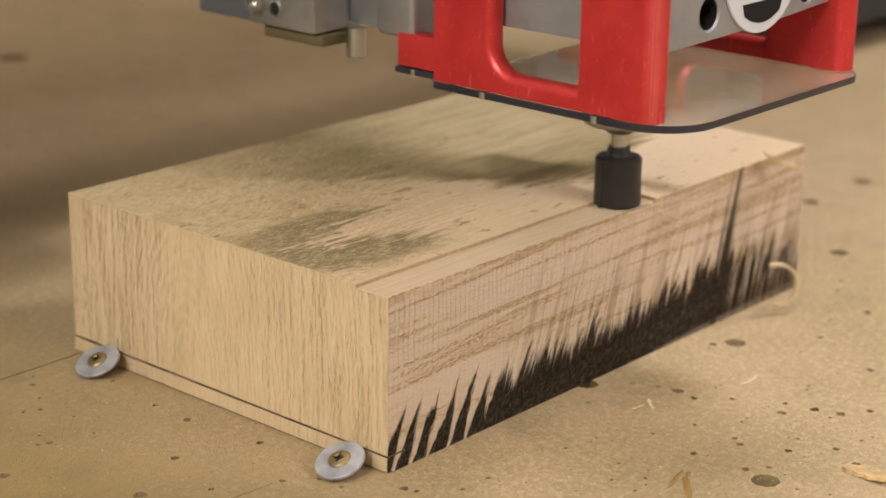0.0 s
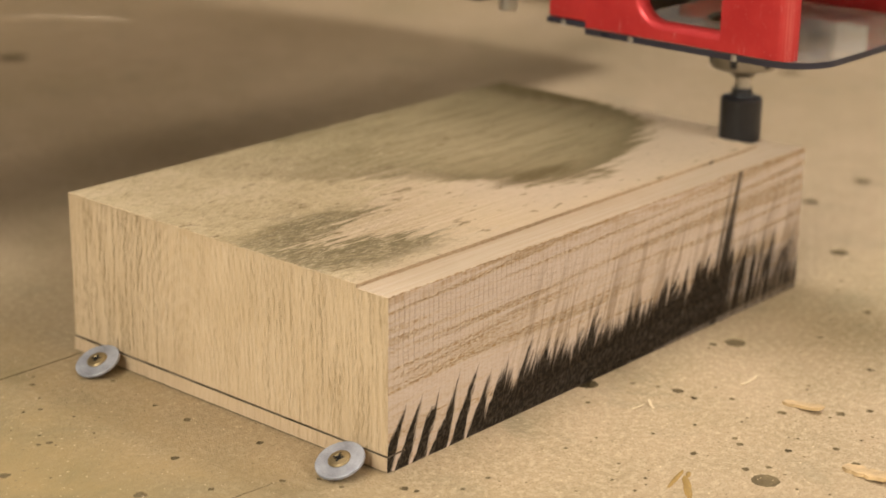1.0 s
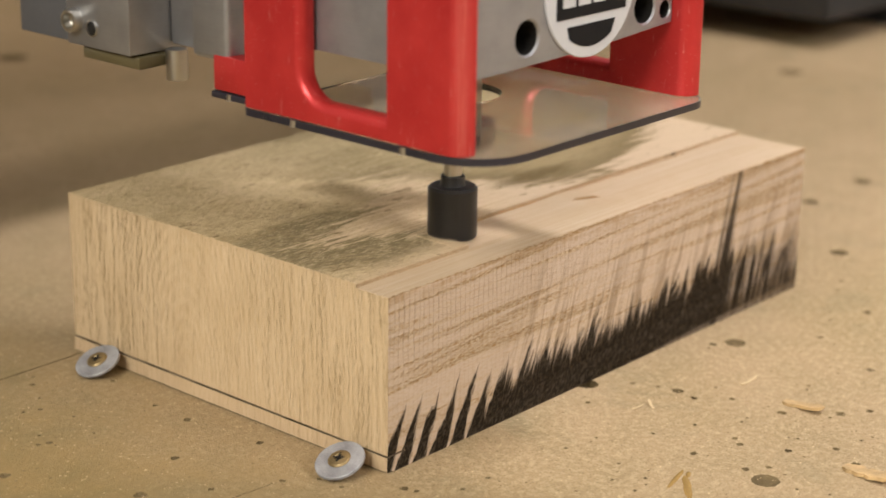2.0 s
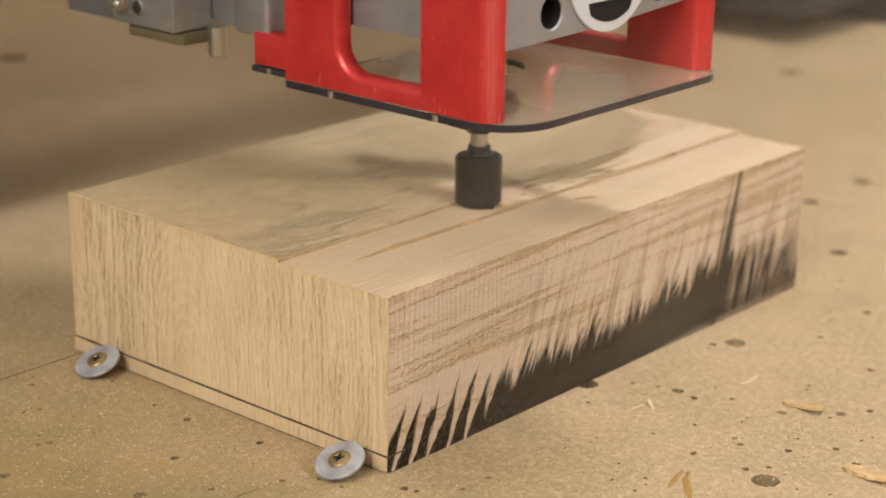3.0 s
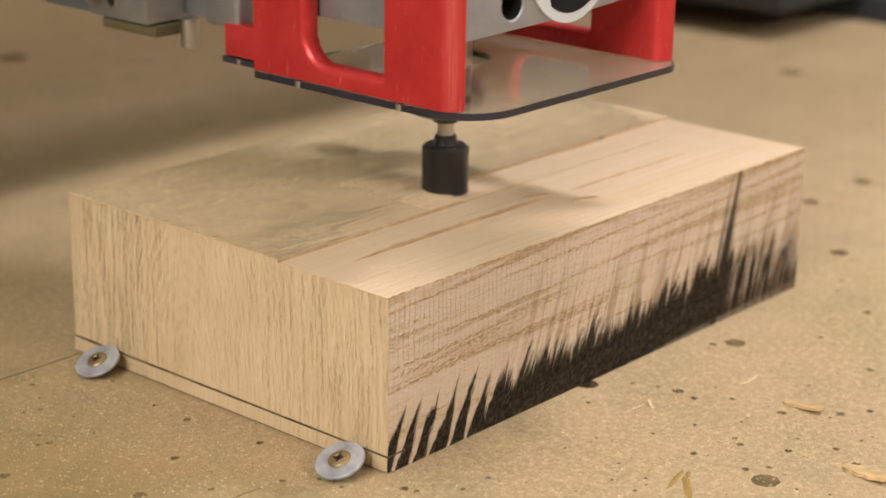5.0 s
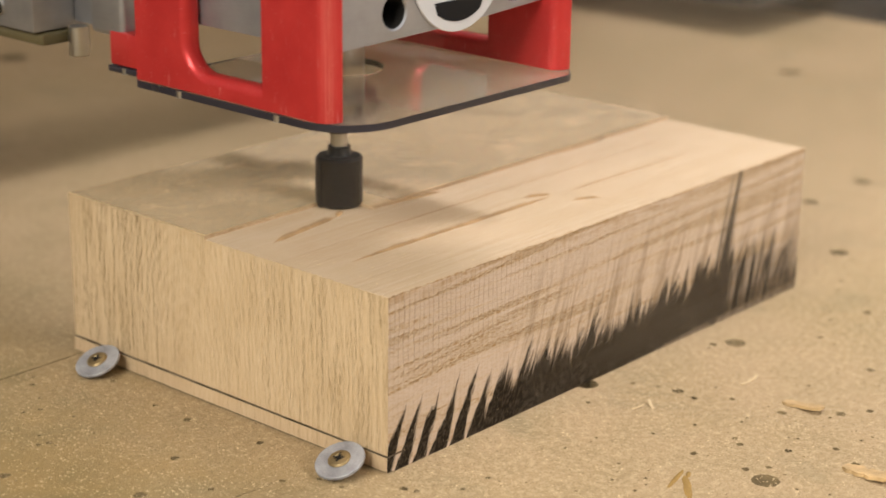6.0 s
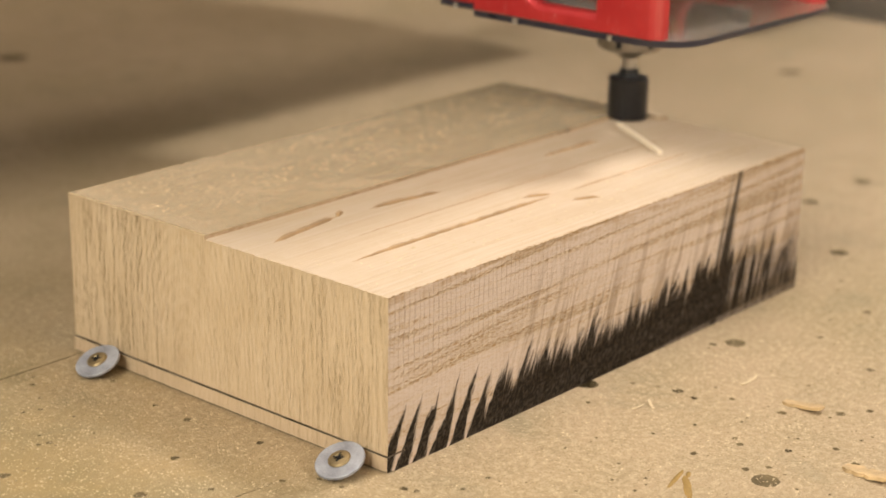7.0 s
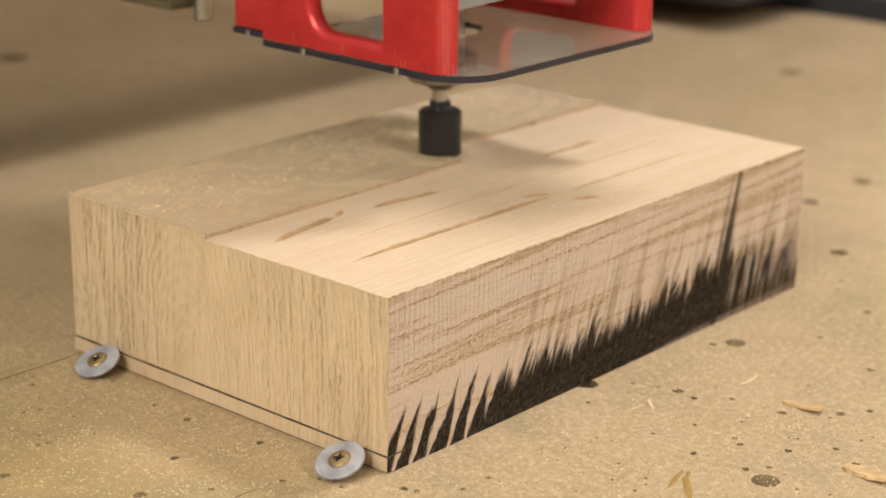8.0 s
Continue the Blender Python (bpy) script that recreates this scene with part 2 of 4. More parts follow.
    u = n.math("ADD", n.math("SUBTRACT", x, n.math("MULTIPLY", z, lean_k)), n.math("MULTIPLY", n.math("SUBTRACT", warp, 0.5), 0.012))
    teeth = n.math("ABSOLUTE", n.math("MULTIPLY_ADD", n.math("FRACT", n.math("MULTIPLY_ADD", u, 92.0, 10.3)), 2.0, -1.0))
    tall = n.noise(n.join(n.math("MULTIPLY", u, 95.0), 5.0, 0.0), 1.0, 2, 0.6)
    comb = n.noise(n.join(n.math("MULTIPLY", u, 150.0), 0.0, n.math("MULTIPLY", z, 6.0)), 1.0, 5, 0.72)
    fringe = n.noise(n.join(n.math("MULTIPLY", u, 1100.0), 3.0, n.math("MULTIPLY", z, 55.0)), 1.0, 3, 0.65)
    swell = n.noise(n.join(n.math("MULTIPLY", x, 34.0), 8.0, 0.0), 1.0, 2, 0.5)
    edge_a = n.math("MULTIPLY", n.math("SUBTRACT", n.math("MULTIPLY", n.math("POWER", teeth, 0.7), n.math("MULTIPLY_ADD", tall, 0.9, 0.62)), 0.26), 0.034)
    edge_b = n.math("ADD", n.ramp(x, (0.07, 0.020), (0.13, 0.021), (0.20, 0.027), (0.24, 0.030), (0.29, 0.022)), n.math("MULTIPLY", n.math("SUBTRACT", comb, 0.45), n.ramp(x, (0.07, 0.045), (0.18, 0.06), (0.23, 0.075), (0.30, 0.085))))
    edge_b = n.math("ADD", edge_b, n.math("MULTIPLY", n.math("SUBTRACT", swell, 0.5), 0.014))
    top_edge = n.mix(n.ramp(n.math("SUBTRACT", x, n.math("MULTIPLY", z, 0.4)), (0.048, 0.0), (0.064, 1.0)), edge_a, edge_b)
    top_edge = n.math("ADD", top_edge, n.math("MULTIPLY", n.math("SUBTRACT", fringe, 0.5), 0.020))
    hair = n.noise(n.join(n.math("MULTIPLY", u, 1700.0), 1.0, n.math("MULTIPLY", z, 150.0)), 1.0, 3, 0.7)
    cover = n.math("ADD", n.math("MULTIPLY_ADD", n.math("SUBTRACT", top_edge, z), 105.0, 0.5), n.math("MULTIPLY", n.math("SUBTRACT", hair, 0.5), 1.5))
    soot = n.ramp(cover, (0.30, 0.0), (0.58, 0.50), (1.0, 0.985))
    lean = n.math("SUBTRACT", x, n.math("MULTIPLY", z, 0.24))
    lone = n.math("SUBTRACT", 1.0, n.math("MULTIPLY", n.math("ABSOLUTE", n.math("SUBTRACT", n.math("ADD", lean, n.math("MULTIPLY", n.math("SUBTRACT", fringe, 0.5), 0.009)), 0.2265)), n.ramp(z, (0.03, 170.0), (0.07, 330.0))), clamp=True)
    lone = n.math("MULTIPLY", n.ramp(lone, (0.05, 0.0), (0.55, 0.97)), n.ramp(z, (0.04, 1.0), (0.071, 0.72)))
    twin = n.math("SUBTRACT", 1.0, n.math("MULTIPLY", n.math("ABSOLUTE", n.math("SUBTRACT", n.math("ADD", lean, n.math("MULTIPLY", n.math("SUBTRACT", fringe, 0.5), 0.007)), 0.2205)), 420.0), clamp=True)
    lone = n.math("MAXIMUM", lone, n.math("MULTIPLY", n.ramp(twin, (0.1, 0.0), (0.6, 0.8)), n.ramp(z, (0.035, 1.0), (0.066, 0.25))))
    strand = n.noise(n.join(n.math("MULTIPLY", lean, 260.0), 2.0, n.math("MULTIPLY", z, 16.0)), 1.0, 3, 0.7)
    gaps = n.math("MULTIPLY", n.ramp(strand, (0.46, 0.0), (0.58, 1.0)), n.math("MULTIPLY", n.ramp(x, (0.234, 0.0), (0.25, 0.85)), n.ramp(z, (0.004, 0.25), (0.016, 1.0))))
    soot = n.math("MULTIPLY", soot, n.math("SUBTRACT", 1.0, gaps))
    foot = n.math("SUBTRACT", z, n.math("ADD", n.ramp(x, (0.17, 0.0), (0.21, 0.0024), (0.30, 0.0046)), n.math("MULTIPLY", n.math("SUBTRACT", warp, 0.5), 0.003)))
    soot = n.math("MULTIPLY", soot, n.ramp(n.math("MULTIPLY_ADD", foot, 900.0, 0.5), (0.0, 0.78), (1.0, 1.0)))
    soot = n.math("MAXIMUM", soot, lone)
    worn = n.noise(n.join(n.math("MULTIPLY", u, 700.0), 0.0, n.math("MULTIPLY", z, 420.0)), 1.0, 3, 0.65)
    soot = n.math("MULTIPLY", soot, n.ramp(worn, (0.46, 1.0), (0.72, 0.88)))
    drip = n.noise(n.join(n.math("MULTIPLY", u, 330.0), 7.0, n.math("MULTIPLY", z, 12.0)), 1.0, 3, 0.65)
    smoke = n.math("MULTIPLY", n.math("MULTIPLY", n.ramp(drip, (0.47, 0.0), (0.66, 1.0)), n.ramp(x, (0.065, 0.0), (0.10, 1.0))), n.ramp(z, (0.030, 0.9), (0.066, 0.14)))
    col_side = n.mix(n.math("MULTIPLY", smoke, 0.9), col_side, (0.20, 0.125, 0.060))
    col_side = n.mix(soot, col_side, n.mix(n.ramp(pores, (0.42, 0.0), (0.62, 1.0)), (0.008, 0.0055, 0.0028), (0.022, 0.0150, 0.0075)))
    on_end = n.math("GREATER_THAN", n.math("ABSOLUTE", nx), 0.7)
    on_top = n.math("GREATER_THAN", nz, 0.7)
    col = n.mix(on_end, col_side, col_end)
    col = n.mix(on_top, col, col_top)
    # the slot's shade and saw burn, both painted dark on the kerf's ledge
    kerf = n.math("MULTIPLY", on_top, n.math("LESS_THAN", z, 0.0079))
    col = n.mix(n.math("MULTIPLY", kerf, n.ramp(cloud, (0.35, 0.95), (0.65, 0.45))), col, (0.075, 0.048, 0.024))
    low = n.math("MULTIPLY", n.ramp(z, (0.0066, 1.0), (0.0072, 0.0)), on_end)
    col = n.mix(n.math("MULTIPLY", low, 0.35), col, (0.60, 0.43, 0.28))
    h_top = n.mix(skin, grain, n.math("MULTIPLY", n.math("ADD", n.math("MULTIPLY", fuzz, 0.8), n.math("MULTIPLY", clump, 2.0)), n.math("MULTIPLY_ADD", clean, -0.6, 1.0)))
    h_side = n.math("SUBTRACT", n.math("MULTIPLY", saw, 0.35), n.math("ADD", n.math("MULTIPLY", dash, 0.5), n.math("MULTIPLY", sawn, 0.4)))
    h_end = n.math("SUBTRACT", streak, n.math("MULTIPLY", pore, 0.6))
    h = n.mix(on_end, n.mix(on_top, h_side, h_top), h_end)
    n.bump(h, 0.9, 0.0010)
    return n.done(col, 0.85, 0.0, Specular_IOR_Level=0.06)


def board_material():
    """Worn tan spoilboard with olive patches, scuffs and fine dust."""
    n = Nodes("spoilboard")
    v = n.obj()
    a, b = n.noise(v, 5.0, 4, 0.6), n.noise(v, 38.0, 5, 0.65, 0.3)
    c, d = n.noise(v, 300.0, 5, 0.75), n.noise(v, 1100.0, 3, 0.65)
    col = n.ramp(a, (0.3, (0.42, 0.298, 0.172)), (0.5, (0.372, 0.262, 0.144)), (0.7, (0.318, 0.228, 0.114)))
    col = n.mix(n.math("MULTIPLY", n.ramp(b, (0.45, 0.0), (0.70, 1.0)), 0.5), col, (0.275, 0.205, 0.105))
    col = n.mix(n.math("MULTIPLY", n.ramp(c, (0.47, 0.0), (0.60, 1.0)), 0.60), col, (0.53, 0.40, 0.235))
    col = n.mix(n.math("MULTIPLY", n.ramp(d, (0.52, 0.0), (0.62, 1.0)), 0.65), col, (0.19, 0.135, 0.062))
    stain = n.noise(v, 21.0, 4, 0.6, 0.6)
    col = n.mix(n.math("MULTIPLY", n.ramp(stain, (0.58, 0.0), (0.72, 1.0)), 0.4), col, (0.20, 0.165, 0.09))
    bx, by, bz = n.split(v)
    # dimmer, yellower light at low x, painted into the board's colour
    corner = n.math("ADD", n.math("MULTIPLY_ADD", bx, 6.5, 0.9), n.math("MULTIPLY", n.math("SUBTRACT", b, 0.5), 0.9))
    col = n.mix(n.ramp(corner, (0.30, 0.85), (1.0, 0.0)), col, n.mix(n.ramp(stain, (0.40, 0.0), (0.62, 1.0)), (0.30, 0.205, 0.080), (0.215, 0.160, 0.062)))
    speck = n.noise(v, 430.0, 3, 0.6)
    col = n.mix(n.math("MULTIPLY", n.ramp(speck, (0.64, 0.0), (0.70, 1.0)), 0.7), col, (0.15, 0.105, 0.045))
    n.bump(n.math("ADD", c, n.math("MULTIPLY", d, 0.7)), 0.7, 0.0008)
    return n.done(col, n.math("MULTIPLY_ADD", b, 0.25, 0.55), 0.0, Specular_IOR_Level=0.25)


def haze_material():
    """Airborne wood flour, thin enough to see through and thinning out all round."""
    n = Nodes("airborne_dust")
    v = n.obj()
    x, y, z = n.split(v)
    rnd = n.node("ShaderNodeObjectInfo").outputs["Random"]
    far = n.math("ADD", n.math("POWER", n.math("ABSOLUTE", n.math("DIVIDE", x, 0.235)), 2.0), n.math("POWER", n.math("ABSOLUTE", n.math("DIVIDE", z, 0.112)), 2.0))
    billow = n.noise(n.join(n.math("MULTIPLY_ADD", x, 14.0, n.math("MULTIPLY", rnd, 40.0)), y, n.math("MULTIPLY", z, 22.0)), 1.0, 3, 0.55, 0.6)
    thin = n.math("MULTIPLY", n.ramp(far, (0.0, 1.0), (0.45, 0.5), (1.0, 0.0)), n.ramp(billow, (0.3, 0.35), (0.7, 1.0)))
    clear, back, front = n.node("ShaderNodeBsdfTransparent"), n.node("ShaderNodeBsdfTranslucent"), n.node("ShaderNodeBsdfDiffuse")
    both, whole = n.node("ShaderNodeMixShader"), n.node("ShaderNodeMixShader")
    n.put(back.inputs[0], (0.80, 0.68, 0.50))
    n.put(front.inputs[0], (0.80, 0.68, 0.50))
    n.put(both.inputs[1], front.outputs[0])
    n.put(both.inputs[2], back.outputs[0])
    n.put(whole.inputs[0], n.math("MULTIPLY", thin, 0.092))
    n.put(whole.inputs[1], clear.outputs[0])
    n.put(whole.inputs[2], both.outputs[0])
    n.put(n.tree.nodes["Material Output"].inputs[0], whole.outputs[0])
    return n.mat


def film_material():
    """A veil of wood flour lying on a surface, thin in places."""
    n = Nodes("settled_flour")
    v = n.obj()
    a, b = n.noise(n.scaled(v, (1.0, 1.6, 1.0)), 34.0, 4, 0.6, 0.4), n.noise(v, 900.0, 3, 0.7)
    cover = n.math("MULTIPLY_ADD", n.ramp(a, (0.3, 0.22), (0.7, 0.54)), n.ramp(b, (0.35, 0.65), (0.6, 1.0)), 0.0)
    clear, flour, both = n.node("ShaderNodeBsdfTransparent"), n.node("ShaderNodeBsdfDiffuse"), n.node("ShaderNodeMixShader")
    n.put(flour.inputs[0], n.ramp(b, (0.35, (0.64, 0.485, 0.295)), (0.65, (0.71, 0.55, 0.355))))
    n.put(both.inputs[0], cover)
    n.put(both.inputs[1], clear.outputs[0])
    n.put(both.inputs[2], flour.outputs[0])
    n.put(n.tree.nodes["Material Output"].inputs[0], both.outputs[0])
    return n.mat


def metal_material(name, colour, rough, brushed=True):
    n = Nodes(name)
    v = n.obj()
    b = n.noise(n.scaled(v, (60, 60, 1800)) if brushed else v, 1.0 if brushed else 900.0, 3, 0.6)
    s = n.noise(v, 60.0, 4, 0.6)
    col = n.ramp(s, (0.35, tuple(c * 0.86 for c in colour)), (0.65, colour))
    n.bump(b, 0.12, 0.0002)
    return n.done(col, n.math("MULTIPLY_ADD", b, 0.18, rough), 1.0)


def red_material():
    n = Nodes("red_anodised")
    v = n.obj()
    a, s = n.noise(v, 45.0, 4, 0.6), n.noise(n.scaled(v, (900, 900, 90)), 1.0, 3, 0.6)
    col = n.ramp(a, (0.35, (0.50, 0.028, 0.028)), (0.65, (0.59, 0.040, 0.037)))
    col = n.mix(n.math("MULTIPLY", n.ramp(s, (0.66, 0.0), (0.71, 1.0)), 0.5), col, (0.78, 0.30, 0.25))
    chip = n.noise(v, 1300.0, 2, 0.5)
    col = n.mix(n.math("MULTIPLY", n.ramp(chip, (0.69, 0.0), (0.74, 1.0)), 0.45), col, (0.80, 0.45, 0.36))
    # pale upright streaks on the front post's edge: painted highlight plus worn scratches
    x, y, z = n.split(v)
    cx, cy = n.math("ADD", x, 0.0757), n.math("ADD", y, 0.0695)
    off = n.math("SQRT", n.math("ADD", n.math("MULTIPLY", cx, cx), n.math("MULTIPLY", cy, cy)))
    glint_rub = n.noise(n.scaled(v, (1500, 1500, 25)), 1.0, 4, 0.7)
    col = n.mix(n.math("MULTIPLY", n.ramp(off, (0.0015, 0.55), (0.0042, 0.0)), n.ramp(glint_rub, (0.40, 0.15), (0.62, 1.0))), col, (0.78, 0.26, 0.21))
    n.bump(s, 0.08, 0.0002)
    return n.done(col, n.math("MULTIPLY_ADD", a, 0.2, 0.24), 0.40)


def clear_material():
    n = Nodes("clear_acrylic")
    v = n.obj()
    haze = n.noise(v, 70.0, 4, 0.7)
    return n.done((0.92, 0.86, 0.79), n.ramp(haze, (0.4, 0.03), (0.75, 0.16)), 0.0, IOR=1.49, Transmission_Weight=n.ramp(haze, (0.35, 0.985), (0.7, 0.93)))


WOOD, BOARD, RED, CLEAR = wood_material(), board_material(), red_material(), clear_material()
HAZE, FILM = haze_material(), film_material()
ALU = metal_material("brushed_aluminium", (0.44, 0.44, 0.455), 0.46)
DULL = metal_material("dull_tool_steel", (0.36, 0.335, 0.29), 0.30)
PALE = plain("pale_sliver_wood", (0.80, 0.66, 0.46), 0.7, 0, 0.1, 300)
STEEL = metal_material("turned_steel", (0.56, 0.54, 0.50), 0.24)
ZINC = plain("dusty_zinc", (0.35, 0.345, 0.355), 0.55, 0.45, 0.4, 420, 0.8)
BRASS = plain("yellow_passivated_steel", (0.26, 0.185, 0.085), 0.45, 0.6, 0.45, 500, 0.3)
CARBIDE = plain("black_coated_tool", (0.012, 0.011, 0.011), 0.36, 0.0, 0.3, 300)
EDGE = plain("smoked_edge", (0.022, 0.02, 0.028), 0.3, 0.0, 0.2)
# near-black painted in for the shade inside bores, slots and screw recesses
BORE_SHADE = plain("bore_shade", (0.02, 0.018, 0.016), 0.7, Specular_IOR_Level=0.1)
# darker brown than the board, on the walls and bottoms of its cuts
PIT = plain("pit_brown", (0.135, 0.098, 0.050), 1.0, 0, 0.45, 300, 0.6, Specular_IOR_Level=0.05)
WHITE = plain("white_vinyl", (0.60, 0.60, 0.61), 0.4, 0, 0.03)
BLACK = plain("black_vinyl", (0.012, 0.012, 0.013), 0.6, Specular_IOR_Level=0.15)
DARK = plain("black_machine_paint", (0.025, 0.025, 0.027), 0.5)
GREY = plain("grey_machine_paint", (0.09, 0.09, 0.095), 0.5)
FLOOR = plain("concrete_floor", (0.16, 0.15, 0.14), 0.8, 0, 0.2, 8)
WALLPAINT = plain("cream_wall_paint", (0.78, 0.71, 0.60), 0.85, 0, 0.06, 6)
CHIP = plain("splinter_wood", (0.47, 0.315, 0.145), 0.8, 0, 0.4, 420, 0.8)
DUST = plain("sawdust", (0.54, 0.405, 0.235), 0.9, 0, 0.3, 500)


# ---- shaping ----
def mesh_from(name, bm, material):
    me = bpy.data.meshes.new(name)
    bmesh.ops.recalc_face_normals(bm, faces=bm.faces)
    bm.to_mesh(me)
    bm.free()
    for m in (material if isinstance(material, (list, tuple)) else [material]):
        me.materials.append(m)
    return me


def smooth(me, degrees=35):
    me.polygons.foreach_set("use_smooth", [True] * len(me.polygons))
    me.set_sharp_from_angle(angle=radians(degrees))


def part(name, bm, material, parent=None, label="", at=None, soft=True):
    me = mesh_from(name, bm, material)
    if soft:
        smooth(me)
    ob = new(name, me)
    if parent is not None:
        ob.parent = parent
    if at is not None:
        ob.matrix_basis = at
    if label:
        tagged(ob, label)
    return ob


def empty(name, m, label, category, group="", kind=""):
    ob = new(name)
    ob.matrix_basis = m
    return tagged(ob, label, category, group, kind)


def box(x0, x1, y0, y1, z0, z1, bevel=0.0, segments=2):
    bm = bmesh.new()
    bmesh.ops.create_cube(bm, size=1.0)
    for v in bm.verts:
        v.co = Vector((x0 if v.co.x < 0 else x1, y0 if v.co.y < 0 else y1, z0 if v.co.z < 0 else z1))
    if bevel:
        bmesh.ops.bevel(bm, geom=bm.edges[:], offset=bevel, segments=segments, profile=0.5, affect="EDGES")
    return bm


def prism(outline, lo, hi, axis="z", bevel=0.0, segments=2):
    """A polygon drawn in the plane across the axis, given thickness from lo to hi. axis z: (x, y); x: (y, z); y: (x, z)."""
    put = {"z": lambda a, b, h: (a, b, h), "x": lambda a, b, h: (h, a, b), "y": lambda a, b, h: (a, h, b)}[axis]
    bm = bmesh.new()
    bottom = [bm.verts.new(put(a, b, lo)) for a, b in outline]
    top = [bm.verts.new(put(a, b, hi)) for a, b in outline]
    k = len(outline)
    f0, f1 = bm.faces.new(bottom), bm.faces.new(top)
    for i in range(k):
        bm.faces.new((bottom[i], bottom[(i + 1) % k], top[(i + 1) % k], top[i]))
    if bevel:
        bmesh.ops.bevel(bm, geom=list(set(f0.edges) | set(f1.edges)), offset=bevel, segments=segments, profile=0.5, affect="EDGES")
    return bm


def rounded(x0, x1, y0, y1, radii, steps=8):
    """A rectangle with its own radius at each corner, from (x0, y0) counter-clockwise."""
    out = []
    for (cx, cy, a0), r in zip(((x0, y0, 180), (x1, y0, 270), (x1, y1, 0), (x0, y1, 90)), radii):
        ox, oy = cx + (r if cx == x0 else -r), cy + (r if cy == y0 else -r)
        for i in range(steps + 1 if r else 1):
            a = radians(a0 + 90 * i / steps)
            out.append((ox + r * math.cos(a), oy + r * math.sin(a)))
    return out


def lathe(profile, steps=32):
    """A solid of revolution round z from (radius, height) pairs; it starts and ends on the axis."""
    bm = bmesh.new()
    rings = []
    for r, h in profile:
        if r <= 1e-7:
            rings.append([bm.verts.new((0, 0, h))])
        else:
            rings.append([bm.verts.new((r * math.cos(2 * math.pi * i / steps), r * math.sin(2 * math.pi * i / steps), h)) for i in range(steps)])
    for a, b in zip(rings, rings[1:]):
        for i in range(steps):
            j = (i + 1) % steps
            if len(a) == 1 and len(b) == 1:
                continue
            if len(a) == 1:
                bm.faces.new((a[0], b[i], b[j]))
            elif len(b) == 1:
                bm.faces.new((a[i], a[j], b[0]))
            else:
                bm.faces.new((a[i], a[j], b[j], b[i]))
    return bm


def shifted(bm, m):
    bm.transform(m)
    return bm


def joined(*parts_):
    out = bmesh.new()
    for bm in parts_:
        me = bpy.data.meshes.new("tmp")
        bm.to_mesh(me)
        bm.free()
        out.from_mesh(me)
        bpy.data.meshes.remove(me)
    return out


# ---- sizes of the work ----
LENGTH, WIDTH, TOP, SKIN = 0.302, 0.1945, 0.073, 0.0016
LANES = (0.0, 0.017, 0.039, 0.0605, 0.0825, 0.104, 0.126)
FAR, NEAR = 0.322, 0.0
CORNERS = ((0.0, 0.1594, 0.0105), (0.75, FAR, 0.0105), (0.865, FAR, 0.0325), (2.337, NEAR, 0.0325), (2.457, NEAR, 0.0556), (3.945, FAR, 0.0556),
           (4.075, FAR, 0.0780), (5.555, NEAR, 0.0780), (5.652, NEAR, 0.0994), (7.153, FAR, 0.0994), (7.276, FAR, 0.1222), (8.0, 0.1671, 0.1222))


def tool_at(t):
    """Where the tool's axis stands at t seconds."""
    for (t0, x0, y0), (t1, x1, y1) in zip(CORNERS, CORNERS[1:]):
        if t <= t1:
            f = (t - t0) / (t1 - t0)
            return x0 + (x1 - x0) * f, y0 + (y1 - y0) * f
    return CORNERS[-1][1:]


# ---- the room ----
def room():
    lo, hi, z0, z1 = -3.0, 3.2, -0.82, 2.5
    for name, dims, mat in (("floor", (lo, hi, lo, hi, z0 - 0.1, z0), FLOOR), ("ceiling", (lo, hi, lo, hi, z1, z1 + 0.1), WALLPAINT),
                            ("wall_west", (lo - 0.1, lo, lo, hi, z0, z1), WALLPAINT), ("wall_east", (hi, hi + 0.1, lo, hi, z0, z1), WALLPAINT),
                            ("wall_south", (lo, hi, lo - 0.1, lo, z0, z1), WALLPAINT), ("wall_north", (lo, hi, hi, hi + 0.1, z0, z1), WALLPAINT)):
        tagged(part(name, box(*dims), mat), {"floor": "grey concrete workshop floor", "ceiling": "cream painted workshop ceiling"}.get(name, "cream painted workshop wall"), name.split("_")[0], kind="structure")


HOLES = ((0.0963, -0.1117, 0.0056), (0.2146, -0.0211, 0.0048), (0.2062, -0.0144, 0.0021), (0.1585, -0.0811, 0.0020), (0.1711, -0.0893, 0.0020), (0.1744, -0.0999, 0.0022),
         (0.1857, -0.1076, 0.0017), (0.2941, -0.0454, 0.0023), (0.2486, -0.0464, 0.0014), (0.367, 0.012, 0.0050), (0.1327, -0.1303, 0.0028), (0.1415, -0.1168, 0.0016),
         (0.1185, -0.0857, 0.0015), (0.0998, -0.1004, 0.0016), (0.1266, -0.1033, 0.0016), (0.2278, -0.0842, 0.0018), (0.0982, -0.0768, 0.0016), (0.1460, -0.0445, 0.0017),
         (0.1481, -0.0348, 0.0026), (0.127, -0.001, 0.0050), (0.499, 0.072, 0.0055), (0.439, 0.072, 0.0045), (0.346, 0.719, 0.0120), (0.729, 0.262, 0.0085),
         (-0.0714, 0.1199, 0.0014), (-0.0176, 0.1183, 0.0013), (-0.0182, 0.0971, 0.0016), (-0.0770, 0.0561, 0.0026), (-0.1021, 0.1078, 0.0024), (-0.0136, 0.0581, 0.0017),
         (-0.0466, 0.0719, 0.0018), (-0.0050, -0.0133, 0.0018), (-0.0319, 0.0258, 0.0013))


